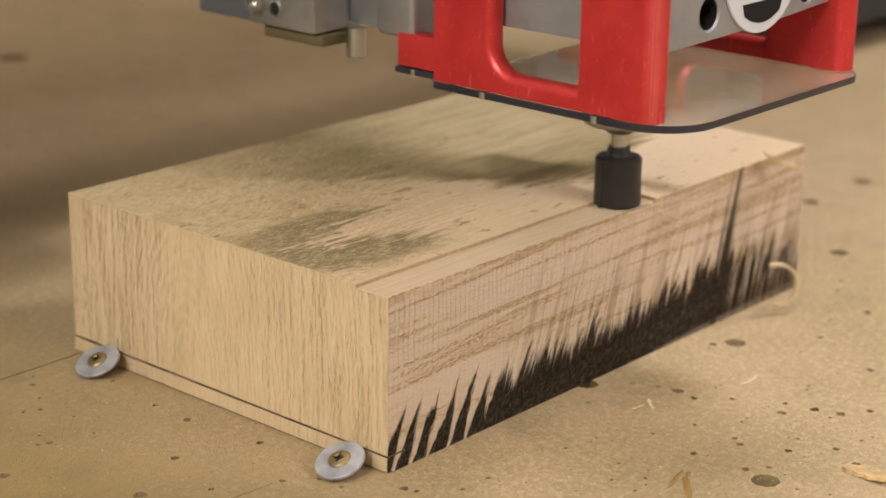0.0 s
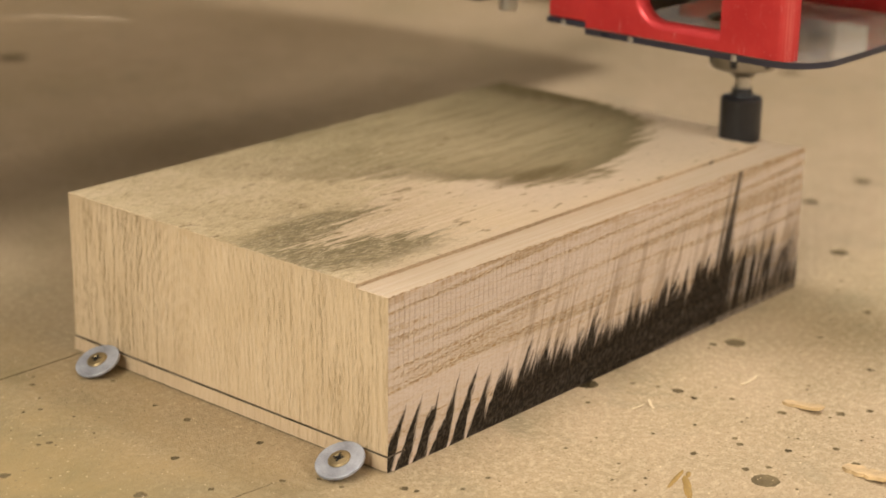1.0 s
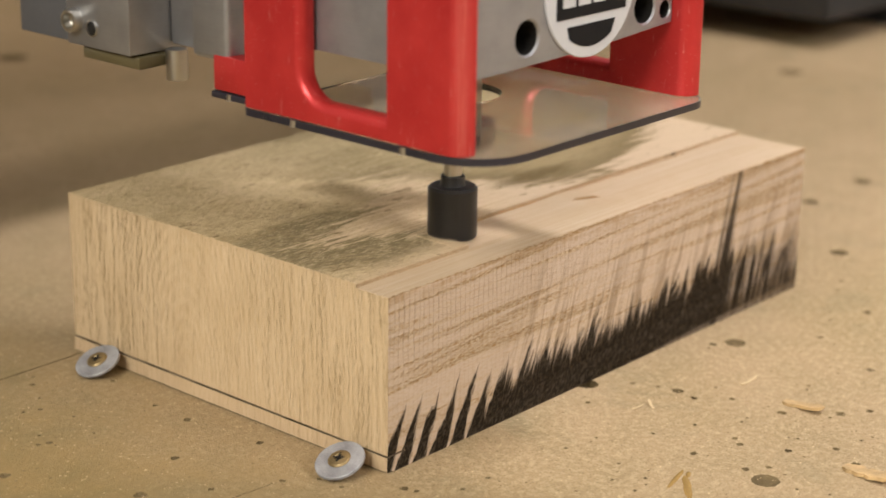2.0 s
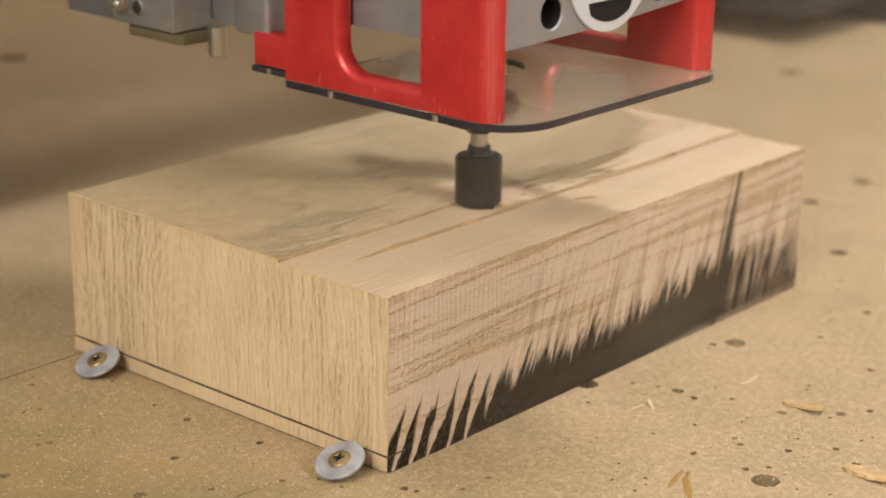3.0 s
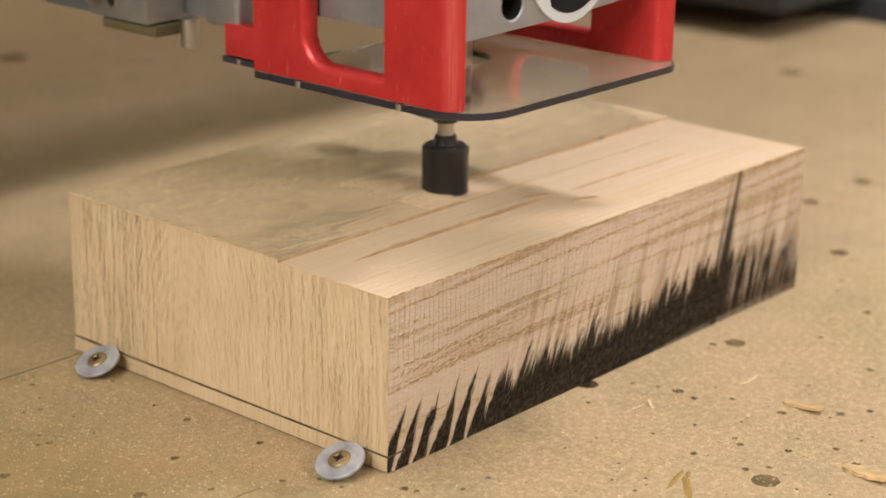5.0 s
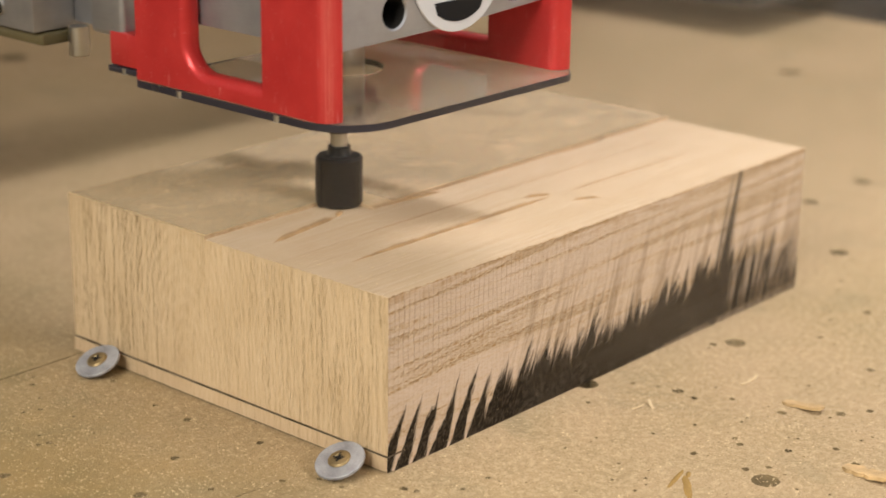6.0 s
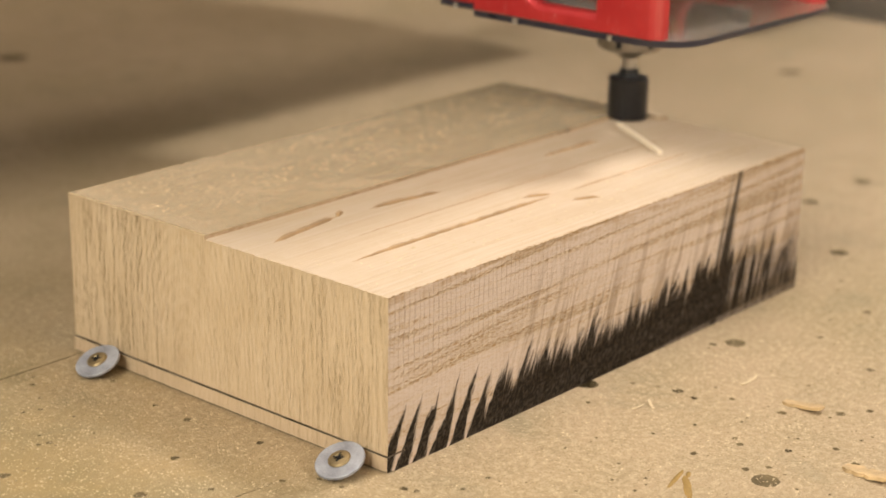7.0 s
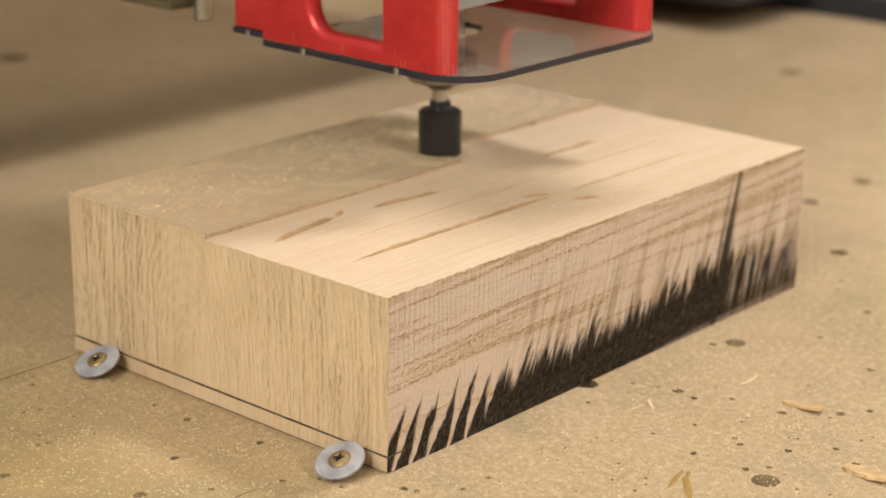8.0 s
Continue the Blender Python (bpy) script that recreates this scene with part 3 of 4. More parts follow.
def spoilboard():
    """The board with its drilled pits and a scored line cut into it."""
    rng = random.Random(4)
    pits = list(HOLES)
    while len(pits) < 330:
        x, y = rng.uniform(-0.13, 0.34), rng.uniform(-0.17, 0.19)
        if -0.01 < x < 0.312 and -0.008 < y < 0.2:
            continue
        r = rng.choice((0.0004, 0.0005, 0.0005, 0.0006, 0.0007, 0.0008, 0.0010, 0.0013))
        if abs(y - 0.1895) < 0.006 or (x < -0.02 and abs(y - 0.028) < 0.006) or any(math.hypot(x - a, y - b) < r + c + 0.0012 for a, b, c in pits):
            continue
        pits.append((x, y, r))
    bm = bmesh.new()
    edges, loops = [], []

    def loop(pts):
        vs = [bm.verts.new((a, b, 0.0)) for a, b in pts]
        es = [bm.edges.new((vs[i], vs[(i + 1) % len(vs)])) for i in range(len(vs))]
        edges.extend(es)
        return vs

    outer = loop([(-0.75, -0.9), (0.947, -0.9), (0.947, 1.3), (-0.75, 1.3)])
    for x, y, r in pits:
        k = 24 if r > 0.0035 else (14 if r > 0.0015 else 9)
        a0 = rng.random() * 6
        loops.append((loop([(x + r * rng.uniform(*((0.94, 1.06) if r > 0.0035 else (0.68, 1.28))) * math.cos(a0 + 2 * math.pi * i / k), y + r * rng.uniform(*((0.94, 1.06) if r > 0.0035 else (0.68, 1.28))) * math.sin(a0 + 2 * math.pi * i / k)) for i in range(k)]), 0.004 if abs(x - 0.127) < 1e-6 else min(0.0011, r * 0.55)))
    loops.append((loop([(-0.60, 0.1891), (-0.002, 0.1891), (-0.002, 0.1899), (-0.60, 0.1899)]), 0.0012))
    loops.append((loop([(-0.070, 0.0296), (-0.036, 0.0266), (-0.036, 0.0271), (-0.070, 0.0302)]), 0.0006))
    bmesh.ops.triangle_fill(bm, edges=edges, use_beauty=True)
    for vs, depth in loops:
        k = len(vs)
        cx, cy = sum(v.co.x for v in vs) / k, sum(v.co.y for v in vs) / k
        taper = 0.62 if k > 4 and depth < 0.003 else 1.0
        low = [bm.verts.new((cx + (v.co.x - cx) * taper * (rng.uniform(0.85, 1.15) if k > 4 else 1.0), cy + (v.co.y - cy) * taper, -depth * (rng.uniform(0.8, 1.2) if k > 4 else 1.0))) for v in vs]
        for i in range(k):
            bm.faces.new((vs[i], vs[(i + 1) % k], low[(i + 1) % k], low[i])).material_index = 1
        mid = bm.verts.new((cx, cy, -depth * 1.1))
        for i in range(k):
            bm.faces.new((low[i], low[(i + 1) % k], mid)).material_index = 1
    low = [bm.verts.new((v.co.x, v.co.y, -0.018)) for v in outer]
    for i in range(4):
        bm.faces.new((outer[i], outer[(i + 1) % 4], low[(i + 1) % 4], low[i]))
    me = bpy.data.meshes.new("ground")
    bm.normal_update()
    for f in bm.faces:
        if abs(f.normal.z) > 0.9 and f.normal.z < 0:
            f.normal_flip()
    bm.faces.new(low)
    bm.to_mesh(me)
    bm.free()
    me.materials.append(BOARD)
    me.materials.append(PIT)
    tagged(new("ground", me), "worn tan wooden spoilboard with drilled pits and scratches", "spoilboard", kind="structure")


def machine():
    bed = empty("machine_bed", pose(0, 0, 0), "black steel machine bed under the spoilboard", "machine bed")
    part("side_rail", box(0.952, 1.05, -0.9, 1.3, -0.12, 0.022, 0.006), DARK, bed)
    part("side_rail", box(-0.86, -0.755, -0.9, 1.3, -0.12, 0.022, 0.006), DARK, bed)
    part("cross_member", box(-0.75, 0.947, -0.85, -0.77, -0.12, -0.019, 0.004), DARK, bed)
    part("cross_member", box(-0.75, 0.947, 1.17, 1.25, -0.12, -0.019, 0.004), DARK, bed)
    for x in (-0.81, 1.0):
        for y in (-0.82, 1.2):
            part("leg", box(x - 0.04, x + 0.04, y - 0.04, y + 0.04, -0.82, -0.121, 0.004), DARK, bed)


def gantry():
    """The portal behind the head, across the board."""
    g = empty("gantry", pose(0, 0, 0), "dark grey travelling machine portal with aluminium guide rails", "gantry")
    part("beam", box(-0.62, 0.665, 0.266, 0.46, 0.15, 0.56, 0.006), GREY, g)
    part("guide_rail", box(-0.60, 0.809, 0.254, 0.265, 0.275, 0.295, 0.003), ALU, g)
    part("guide_rail", box(-0.60, 0.809, 0.254, 0.265, 0.375, 0.395, 0.003), ALU, g)
    part("upright", box(0.81, 0.86, 0.266, 0.50, 0.071, 0.45, 0.006), DARK, g)
    part("upright", box(-0.70, -0.621, 0.266, 0.50, 0.071, 0.45, 0.006), DARK, g)
    part("shoe", box(0.81, 1.03, 0.246, 0.52, 0.0235, 0.07, 0.004), DARK, g)
    part("shoe", box(-0.84, -0.63, 0.246, 0.52, 0.0235, 0.07, 0.004), DARK, g)
    return g


# ---- the head ----
def rear_wall(x0, x1, y_back, y_a, y_b, z0, zw, z1, r, lip):
    """A rear post and a foot round an opening, its rim rounded off on both faces."""
    path = [((y_a, z1), (1.0, 0.0))]
    path += [((y_a - r + r * math.cos(radians(a)), zw + r + r * math.sin(radians(a))), (math.cos(radians(a)), math.sin(radians(a)))) for a in range(0, -91, -6)]
    path += [((y_b, zw), (0.0, -1.0))]
    turns = [radians(a) for a in range(0, 91, 10)]
    profile = [(x0 + lip * (1 - math.cos(a)), lip * (1 - math.sin(a))) for a in turns] + [(x1 - lip * 0.5 * (1 - math.cos(a)), lip * 0.5 * (1 - math.sin(a))) for a in reversed(turns)]
    bm = bmesh.new()
    rows = [[bm.verts.new((x, py + ny * d, pz + nz * d)) for (py, pz), (ny, nz) in path] for x, d in profile]
    ends = [[bm.verts.new((x, y, z)) for y, z in ((y_b, z0), (y_back, z0), (y_back, z1))] for x in (x0, x1)]
    for p0, p1 in zip(rows, rows[1:]):
        for i in range(len(path) - 1):
            bm.faces.new((p0[i], p0[i + 1], p1[i + 1], p1[i]))
    for row, end in zip((rows[0], rows[-1]), ends):
        bm.faces.new(row + end)
    for i in range(2):
        bm.faces.new((ends[0][i], ends[0][i + 1], ends[1][i + 1], ends[1][i]))
    bm.faces.new([row[0] for row in rows] + [ends[1][2], ends[0][2]])
    bm.faces.new([row[-1] for row in rows] + [ends[1][0], ends[0][0]])
    return bm


def milling_head():
    head = empty("milling_head", pose(0, 0, 0), "red and aluminium milling spindle head with clear guard plate", "milling head")
    z0, z1 = 0.1354, 0.30
    # near and far walls, their front posts rounded
    def red_wall(x0, x1, front, y_b, r0, r1):
        """A rounded front post, and behind it the foot and the rear post round the opening."""
        rear = rear_wall(x0, x1, 0.041, 0.0100, y_b, z0, 0.1436, z1, 0.012, 0.0042)
        plan = rounded(x0, x1, front, y_b, (r0, r1, 0, 0), 14)
        return joined(rear, prism(plan, z0, z1, "z"))
    for row in ((-0.077, -0.0685, -0.0705, -0.0345, 0.0070, 0.0012), (0.0568, 0.0655, -0.0755, -0.036, 0.0064, 0.0014)):
        wall = part("side_wall", red_wall(*row), RED, head, "red anodised side wall with rounded opening", soft=False)
        smooth(wall.data, 40)
    for x0, x1 in ((-0.0665, -0.058), (0.046, 0.0545)):
        part("rear_bracket", box(x0, x1, 0.0411, 0.0715, z0, 0.1500, 0.001), RED, head, "red anodised rear bracket")
        part("rear_plate", box(x0 - 0.0005, x1, 0.0435, 0.0725, 0.1323, 0.1350, 0.0005), EDGE, head)
    # two unseen boxes above the head, added to shade the block and board
    part("housing", box(-0.122, 0.122, -0.088, 0.110, 0.3002, 0.36, 0.004), DARK, head, "unseen black box above the head that casts shadow")
    part("drive_box", box(0.072, 0.122, -0.155, -0.0885, 0.3002, 0.35, 0.004), DARK, head)
    # the clear guard plate, its sawn edge dark, with a bore for the nose
    outline = rounded(-0.0775, 0.0655, -0.0812, 0.0425, (0.024, 0.012, 0.004, 0.004))
    bm = bmesh.new()
    bore = [(0.0196 * math.cos(2 * math.pi * i / 32), 0.0196 * math.sin(2 * math.pi * i / 32)) for i in range(32)]
    zt, zb = 0.1350, 0.1323
    for z in (zt, zb):
        vs = [[bm.verts.new((a, b, z)) for a, b in o] for o in (outline, bore)]
        es = [bm.edges.new((o[i], o[(i + 1) % len(o)])) for o in vs for i in range(len(o))]
        bmesh.ops.triangle_fill(bm, edges=es, use_beauty=True)
        if z == zt:
            upper = vs
    for up_, lo_ in zip(upper, vs):
        for i in range(len(up_)):
            j = (i + 1) % len(up_)
            bm.faces.new((up_[i], up_[j], lo_[j], lo_[i]))
    plate = part("guard_plate", bm, CLEAR, head, "clear acrylic guard plate", soft=False)
    plate.visible_shadow = False
    rim = bmesh.new()
    grown = rounded(-0.0779, 0.0659, -0.0816, 0.0429, (0.0244, 0.0124, 0.0044, 0.0044))
    ring = [[rim.verts.new((a, b, z)) for a, b in o] for z, o in ((zt + 0.0001, outline), (zt + 0.0001, grown), (zb - 0.0001, grown), (zb - 0.0001, outline))]
    for p0, p1 in zip(ring, ring[1:]):
        for i in range(len(outline)):
            j = (i + 1) % len(outline)
            rim.faces.new((p0[i], p0[j], p1[j], p1[i]))
    part("plate_edge", rim, EDGE, plate, "dark smoked plate edge")
    for x, y in ((-0.0782, 0.014), (-0.0782, -0.043), (-0.0745, -0.0665), (-0.067, 0.062)):
        part("screw", shifted(lathe(((0, -0.0016), (0.0020, -0.0016), (0.0020, 0.0012), (0, 0.0012)), 12), pose(x + 0.0016, y, 0.1337)), STEEL, head)
    # aluminium spindle block between the walls, with bores and a badge
    zb2 = 0.1612
    bores = ((-0.0357, 0.1722, 0.0072), (0.0375, 0.1737, 0.0072), (0.0515, 0.171, 0.0040))
    xa, xb, ya, yb, za, zc = -0.068, 0.056, -0.066, 0.030, zb2, 0.2998
    bm = bmesh.new()
    corners = [[bm.verts.new((x, y, z)) for x, z in ((xa, za), (-0.006, za + 0.0010), (0.006, za + 0.0013), (xb, za + 0.0042), (xb, zc), (xa, zc))] for y in (ya, yb)]
    es = [bm.edges.new((corners[0][i], corners[0][(i + 1) % 6])) for i in range(6)]
    mouths = []
    for x, z, r in bores:
        ring_ = [bm.verts.new((x + r * math.cos(2 * math.pi * i / 28), ya, z + r * math.sin(2 * math.pi * i / 28))) for i in range(28)]
        es += [bm.edges.new((ring_[i], ring_[(i + 1) % 28])) for i in range(28)]
        mouths.append((x, z, ring_))
    bmesh.ops.triangle_fill(bm, edges=es, use_beauty=True)
    for x, z, ring_ in mouths:
        last = ring_
        for k, y, m in ((0.90, ya + 0.0007, 0), (0.88, ya + 0.012, 1)):
            deep = [bm.verts.new((x + (v.co.x - x) * k, y, z + (v.co.z - z) * k)) for v in ring_]
            for i in range(28):
                bm.faces.new((last[i], last[(i + 1) % 28], deep[(i + 1) % 28], deep[i])).material_index = m
            last = deep
        bm.faces.new(last).material_index = 1
    bm.faces.new(corners[1])
    for i in range(6):
        j = (i + 1) % 6
        bm.faces.new((corners[0][i], corners[0][j], corners[1][j], corners[1][i]))
    block = part("spindle_block", bm, (ALU, BORE_SHADE), head, "brushed aluminium spindle block with bored holes", soft=False)
    badge = part("badge", shifted(lathe(((0, 0.0008), (0.0277, 0.0008), (0.0280, 0.0005), (0.0280, -0.0002), (0, -0.0002)), 48), pose(0.0010, -0.0664, 0.1878, 90)), WHITE, block, "round black and white maker's badge")

    def flat(pts, d):
        return prism([(0.0010 + a * 1.1, 0.1878 + b * 1.1) for a, b in pts], -0.0672 - d - 0.0004, -0.0672 - d, "y")
    arc = [(0.0215 * math.cos(radians(a)), 0.0215 * math.sin(radians(a))) for a in range(-124, -55, 6)]
    part("badge_print", flat([(0.0135, -0.0135)] + [p for p in arc[::-1]] + [(-0.0135, -0.0135)], 0), BLACK, badge)
    part("badge_print", flat([(-0.0195, -0.0105), (0.0195, -0.0105), (0.0195, 0.0085), (-0.0195, 0.0085)], 0), BLACK, badge)
    for i in range(4):
        a = -0.0165 + i * 0.0085
        part("badge_bar", flat([(a, -0.0065), (a + 0.0066, -0.0065), (a + 0.0066, 0.0065), (a, 0.0065)], 0.0004), WHITE, badge)
        part("badge_bar", flat([(a + 0.0023, -0.0035), (a + 0.0045, -0.0035), (a + 0.0045, 0.004), (a + 0.0023, 0.004)], 0.0008), BLACK, badge)
    part("spindle_motor", shifted(lathe(((0, 0.3125), (0.040, 0.3125), (0.042, 0.315), (0.042, 0.44), (0.036, 0.446), (0, 0.446)), 40), pose(0, -0.015, 0.048)), DARK, head)
    # nose, collet nut and tool
    part("nose", lathe(((0, 0.1611), (0.0113, 0.1611), (0.0113, 0.122), (0.0108, 0.121), (0, 0.121)), 40), DULL, head, "dark turned steel spindle nose")
    nut = lathe(((0, 0.1208), (0.0160, 0.1208), (0.0166, 0.1200), (0.0166, 0.1120), (0.0160, 0.1108), (0.0140, 0.1098), (0.0080, 0.1090), (0.0055, 0.1060), (0, 0.1058)), 40)
    part("collet_nut", nut, DULL, head, "turned steel collet nut")
    for i in range(6):
        a = i * 60 + 15
        # solid dark bar in place of a shaded slot
        part("nut_slot", shifted(box(0.0152, 0.0169, -0.0016, 0.0016, 0.1126, 0.1185), pose(0, 0, 0, 0, 0, a)), BORE_SHADE, head)
    tool = new("cutter")
    tool.parent = head
    tagged(tool, "black coated straight milling cutter")
    part("shank", lathe(((0, 0.1057), (0.0037, 0.1057), (0.0037, 0.0999), (0, 0.0999)), 24), STEEL, tool, "bright steel shank")
    r = 0.0104
    body = lathe(((0, 0.0998), (0.0050, 0.0998), (0.0051, 0.0972), (0.0056, 0.0958), (0.0094, 0.0955), (r, 0.0945), (r, 0.0742), (0.0099, 0.0736), (0, 0.0736)), 40)
    for v in body.verts:
        if v.co.z < 0.0955 and math.hypot(v.co.x, v.co.y) > 0.009:
            a = math.atan2(v.co.y, v.co.x)
            dip = max(0.0, math.cos(2 * a)) ** 6
            v.co.x *= 1 - 0.05 * dip
            v.co.y *= 1 - 0.05 * dip
    part("cutter_body", body, CARBIDE, tool)
    for s in (0, 180):
        part("cutting_edge", shifted(box(-0.0008, 0.0012, 0.0078, 0.01043, 0.07312, 0.0945, 0.0002, 1), pose(0, 0, 0, 0, 0, s + 78)), CARBIDE, tool)
    # slide bracket behind
    bracket = part("slide_bracket", box(-0.074, -0.045, 0.1145, 0.1563, 0.1432, 0.30, 0.0008), ALU, head, "grey aluminium slide bracket")
    part("slide_block", box(-0.070, -0.045, 0.1565, 0.195, 0.1425, 0.30, 0.001), GREY, head, "dark grey slide block")
    part("slide_plate", box(-0.066, 0.02, 0.0625, 0.0855, 0.1470, 0.30, 0.003, 3), ALU, head, "grey aluminium slide plate")
    part("slide_web", box(-0.052, 0.02, 0.0857, 0.1143, 0.1455, 0.30, 0.0015), ALU, head)
    # solid dark disc, painted shade of a hole that isn't cut
    part("screw_hole", shifted(lathe(((0, 0.0004), (0.0026, 0.0004), (0.0030, 0.0002), (0.0030, -0.001), (0, -0.001)), 24), pose(-0.0741, 0.1388, 0.1518, 0, -90)), BORE_SHADE, bracket)
    part("hole_rim", shifted(lathe(((0.0030, 0.0002), (0.0031, 0.0006), (0.0036, 0.0004), (0.0037, -0.0004), (0.0030, -0.0004), (0.0030, 0.0002)), 24), pose(-0.0741, 0.1388, 0.1518, 0, -90)), STEEL, bracket)
    for y, z in ((0.1498, 0.1540),):
        part("socket_screw", shifted(lathe(((0, 0.001), (0.0030, 0.001), (0.0034, 0.0042), (0.0046, 0.0042), (0.0050, 0.0036), (0.0050, -0.002)), 24), pose(-0.0742, y, z, 0, -90)), STEEL, bracket, "bright socket head screw")
    part("stop_pin", shifted(lathe(((0, 0.1322), (0.0042, 0.1322), (0.0046, 0.1327), (0.0046, 0.1454), (0, 0.1454)), 24), pose(-0.0560, 0.106, 0)), STEEL, head, "bright steel stop pin")
    part("dust_lip", box(-0.071, -0.050, 0.1125, 0.150, 0.1372, 0.1425, 0.001), plain("olive_plastic", (0.10, 0.08, 0.038), 0.35), head, "olive plastic dust lip")
    part("carriage", box(-0.045, 0.04, 0.1955, 0.2535, 0.20, 0.44, 0.004), GREY, head)
    part("carriage_arm", box(-0.044, 0.02, 0.1105, 0.1953, 0.3005, 0.34, 0.002), ALU, head)
    return head, tool


# ---- the work ----
def dust_cloud(seed, count):
    """Fine dust in the air, as one drifting swarm of crumbs, denser near its middle."""
    rng = random.Random(seed)
    verts, faces = [], []
    for _ in range(count):
        c = Vector((rng.gauss(0.13, 0.10), rng.gauss(0.03, 0.07), 0.012 + abs(rng.gauss(0.05, 0.05))))
        s_ = rng.choice((0.00005, 0.00007, 0.00009, 0.00013))
        k = len(verts)
        for d in ((1, 0, -0.4), (-0.6, 0.9, -0.4), (-0.6, -0.9, -0.4), (0, 0, 1)):
            verts.append(tuple(c + Vector(d) * s_ * rng.uniform(0.7, 1.6)))
        faces += [(k, k + 1, k + 3), (k + 1, k + 2, k + 3), (k + 2, k, k + 3), (k + 2, k + 1, k)]
    me = bpy.data.meshes.new("dust_cloud")
    me.from_pydata(verts, [], faces)
    me.materials.append(DUST)
    cloud = tagged(new("dust_cloud", me), "fine pale wood dust drifting in the air", "dust", kind="stuff")
    for cx, cy, cz, turn in ((0.13, -0.10, 0.085, 132), (0.14, 0.02, 0.150, 126), (0.17, 0.13, 0.155, 136), (0.16, 0.27, 0.12, 129)):
        b = bmesh.new()
        ph = rng.uniform(0, 6.28)
        rows = [[b.verts.new((u * 0.24, 0.018 * math.sin(u * 2.6 + ph) + 0.014 * math.cos(w * 2.0 + ph + u), w * 0.115)) for u in (i / 8 - 1 for i in range(17))] for w in (i / 5 - 1 for i in range(11))]
        for p0, p1 in zip(rows, rows[1:]):
            for i in range(16):
                b.faces.new((p0[i], p0[i + 1], p1[i + 1], p1[i]))
        tagged(part("wisp", b, HAZE, cloud, at=pose(cx, cy, cz, rng.uniform(-8, 8), rng.uniform(-6, 6), turn)), kind="stuff")
    return cloud


def timber_block():
    """The block, sawn with a kerf just over its foot, and the ridges left between the tool's lanes."""
    rng = random.Random(9)
    block = empty("timber_block", pose(0, 0, 0), "pale timber block, weathered on top, black-stained along its foot", "wood block")
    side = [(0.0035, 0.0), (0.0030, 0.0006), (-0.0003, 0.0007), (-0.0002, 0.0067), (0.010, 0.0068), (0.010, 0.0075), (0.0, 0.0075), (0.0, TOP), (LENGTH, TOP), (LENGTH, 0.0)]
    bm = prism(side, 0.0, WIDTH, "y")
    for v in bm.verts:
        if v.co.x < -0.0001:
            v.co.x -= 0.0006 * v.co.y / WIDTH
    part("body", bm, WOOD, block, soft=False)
    # the skin that is never reached, with a ragged rim
    part("skin", box(0.0, LENGTH, LANES[6] + 0.00002, WIDTH, TOP, TOP + SKIN), WOOD, block, "weathered grey-brown uncut skin", soft=False)
    part("skin", box(0.0, 0.16308, LANES[5] + 0.00002, LANES[6], TOP, TOP + SKIN), WOOD, block, "weathered grey-brown uncut skin", soft=False)

    def ridge(x0, x1, y0, y1, w, h):
        k = max(4, int((x1 - x0) / 0.003))
        b = bmesh.new()
        rows = []
        for i in range(k + 1):
            f = i / k
            x, y = x0 + (x1 - x0) * f, y0 + (y1 - y0) * f + rng.uniform(-0.0002, 0.0002)
            s = min(1, 6 * f, 6 * (1 - f)) * rng.uniform(0.75, 1.1)
            rows.append([b.verts.new((x, y + a * w * max(s, 0.1), TOP - 0.0002 + c * h * max(s, 0.1))) for a, c in ((-0.5, 0), (-0.32, 0.9), (0.3, 1.0), (0.5, 0))])
        for p0, p1 in zip(rows, rows[1:]):
            for i in range(3):
                b.faces.new((p0[i], p0[i + 1], p1[i + 1], p1[i]))
        b.faces.new(rows[0])
        b.faces.new(rows[-1])
        part("ridge", b, RIDGE, block, soft=False)
    tagged(part("edge_fibre", fuzz(1, "y", LANES[5], WIDTH, TOP + SKIN, 170), WOOD, block, soft=False), kind="stuff")
    tagged(part("edge_fibre", fuzz(2, "x", 0.001, LENGTH, TOP, 300), RIDGE, block, soft=False), kind="stuff")
    tagged(part("edge_fibre", fuzz(3, "y", 0.001, LANES[5], TOP, 90), WOOD, block, soft=False), kind="stuff")
    ridge(0.018, 0.152, 0.0400, 0.0390, 0.0020, 0.0013)
    ridge(0.155, 0.262, 0.0388, 0.0372, 0.0009, 0.0006)
    ridge(0.017, 0.060, 0.0805, 0.0870, 0.0029, 0.0015)
    ridge(0.060, 0.068, 0.0868, 0.0910, 0.0030, 0.0015)
    ridge(0.078, 0.121, 0.0850, 0.0795, 0.0021, 0.0013)
    ridge(0.198, 0.243, 0.0835, 0.0820, 0.0022, 0.0013)
    ridge(0.150, 0.164, 0.0290, 0.0225, 0.0018, 0.0012)
    ridge(0.138, 0.152, 0.047, 0.0405, 0.0017, 0.0012)
    ridge(0.02, 0.30, 0.0618, 0.0610, 0.0007, 0.0004)
    return block


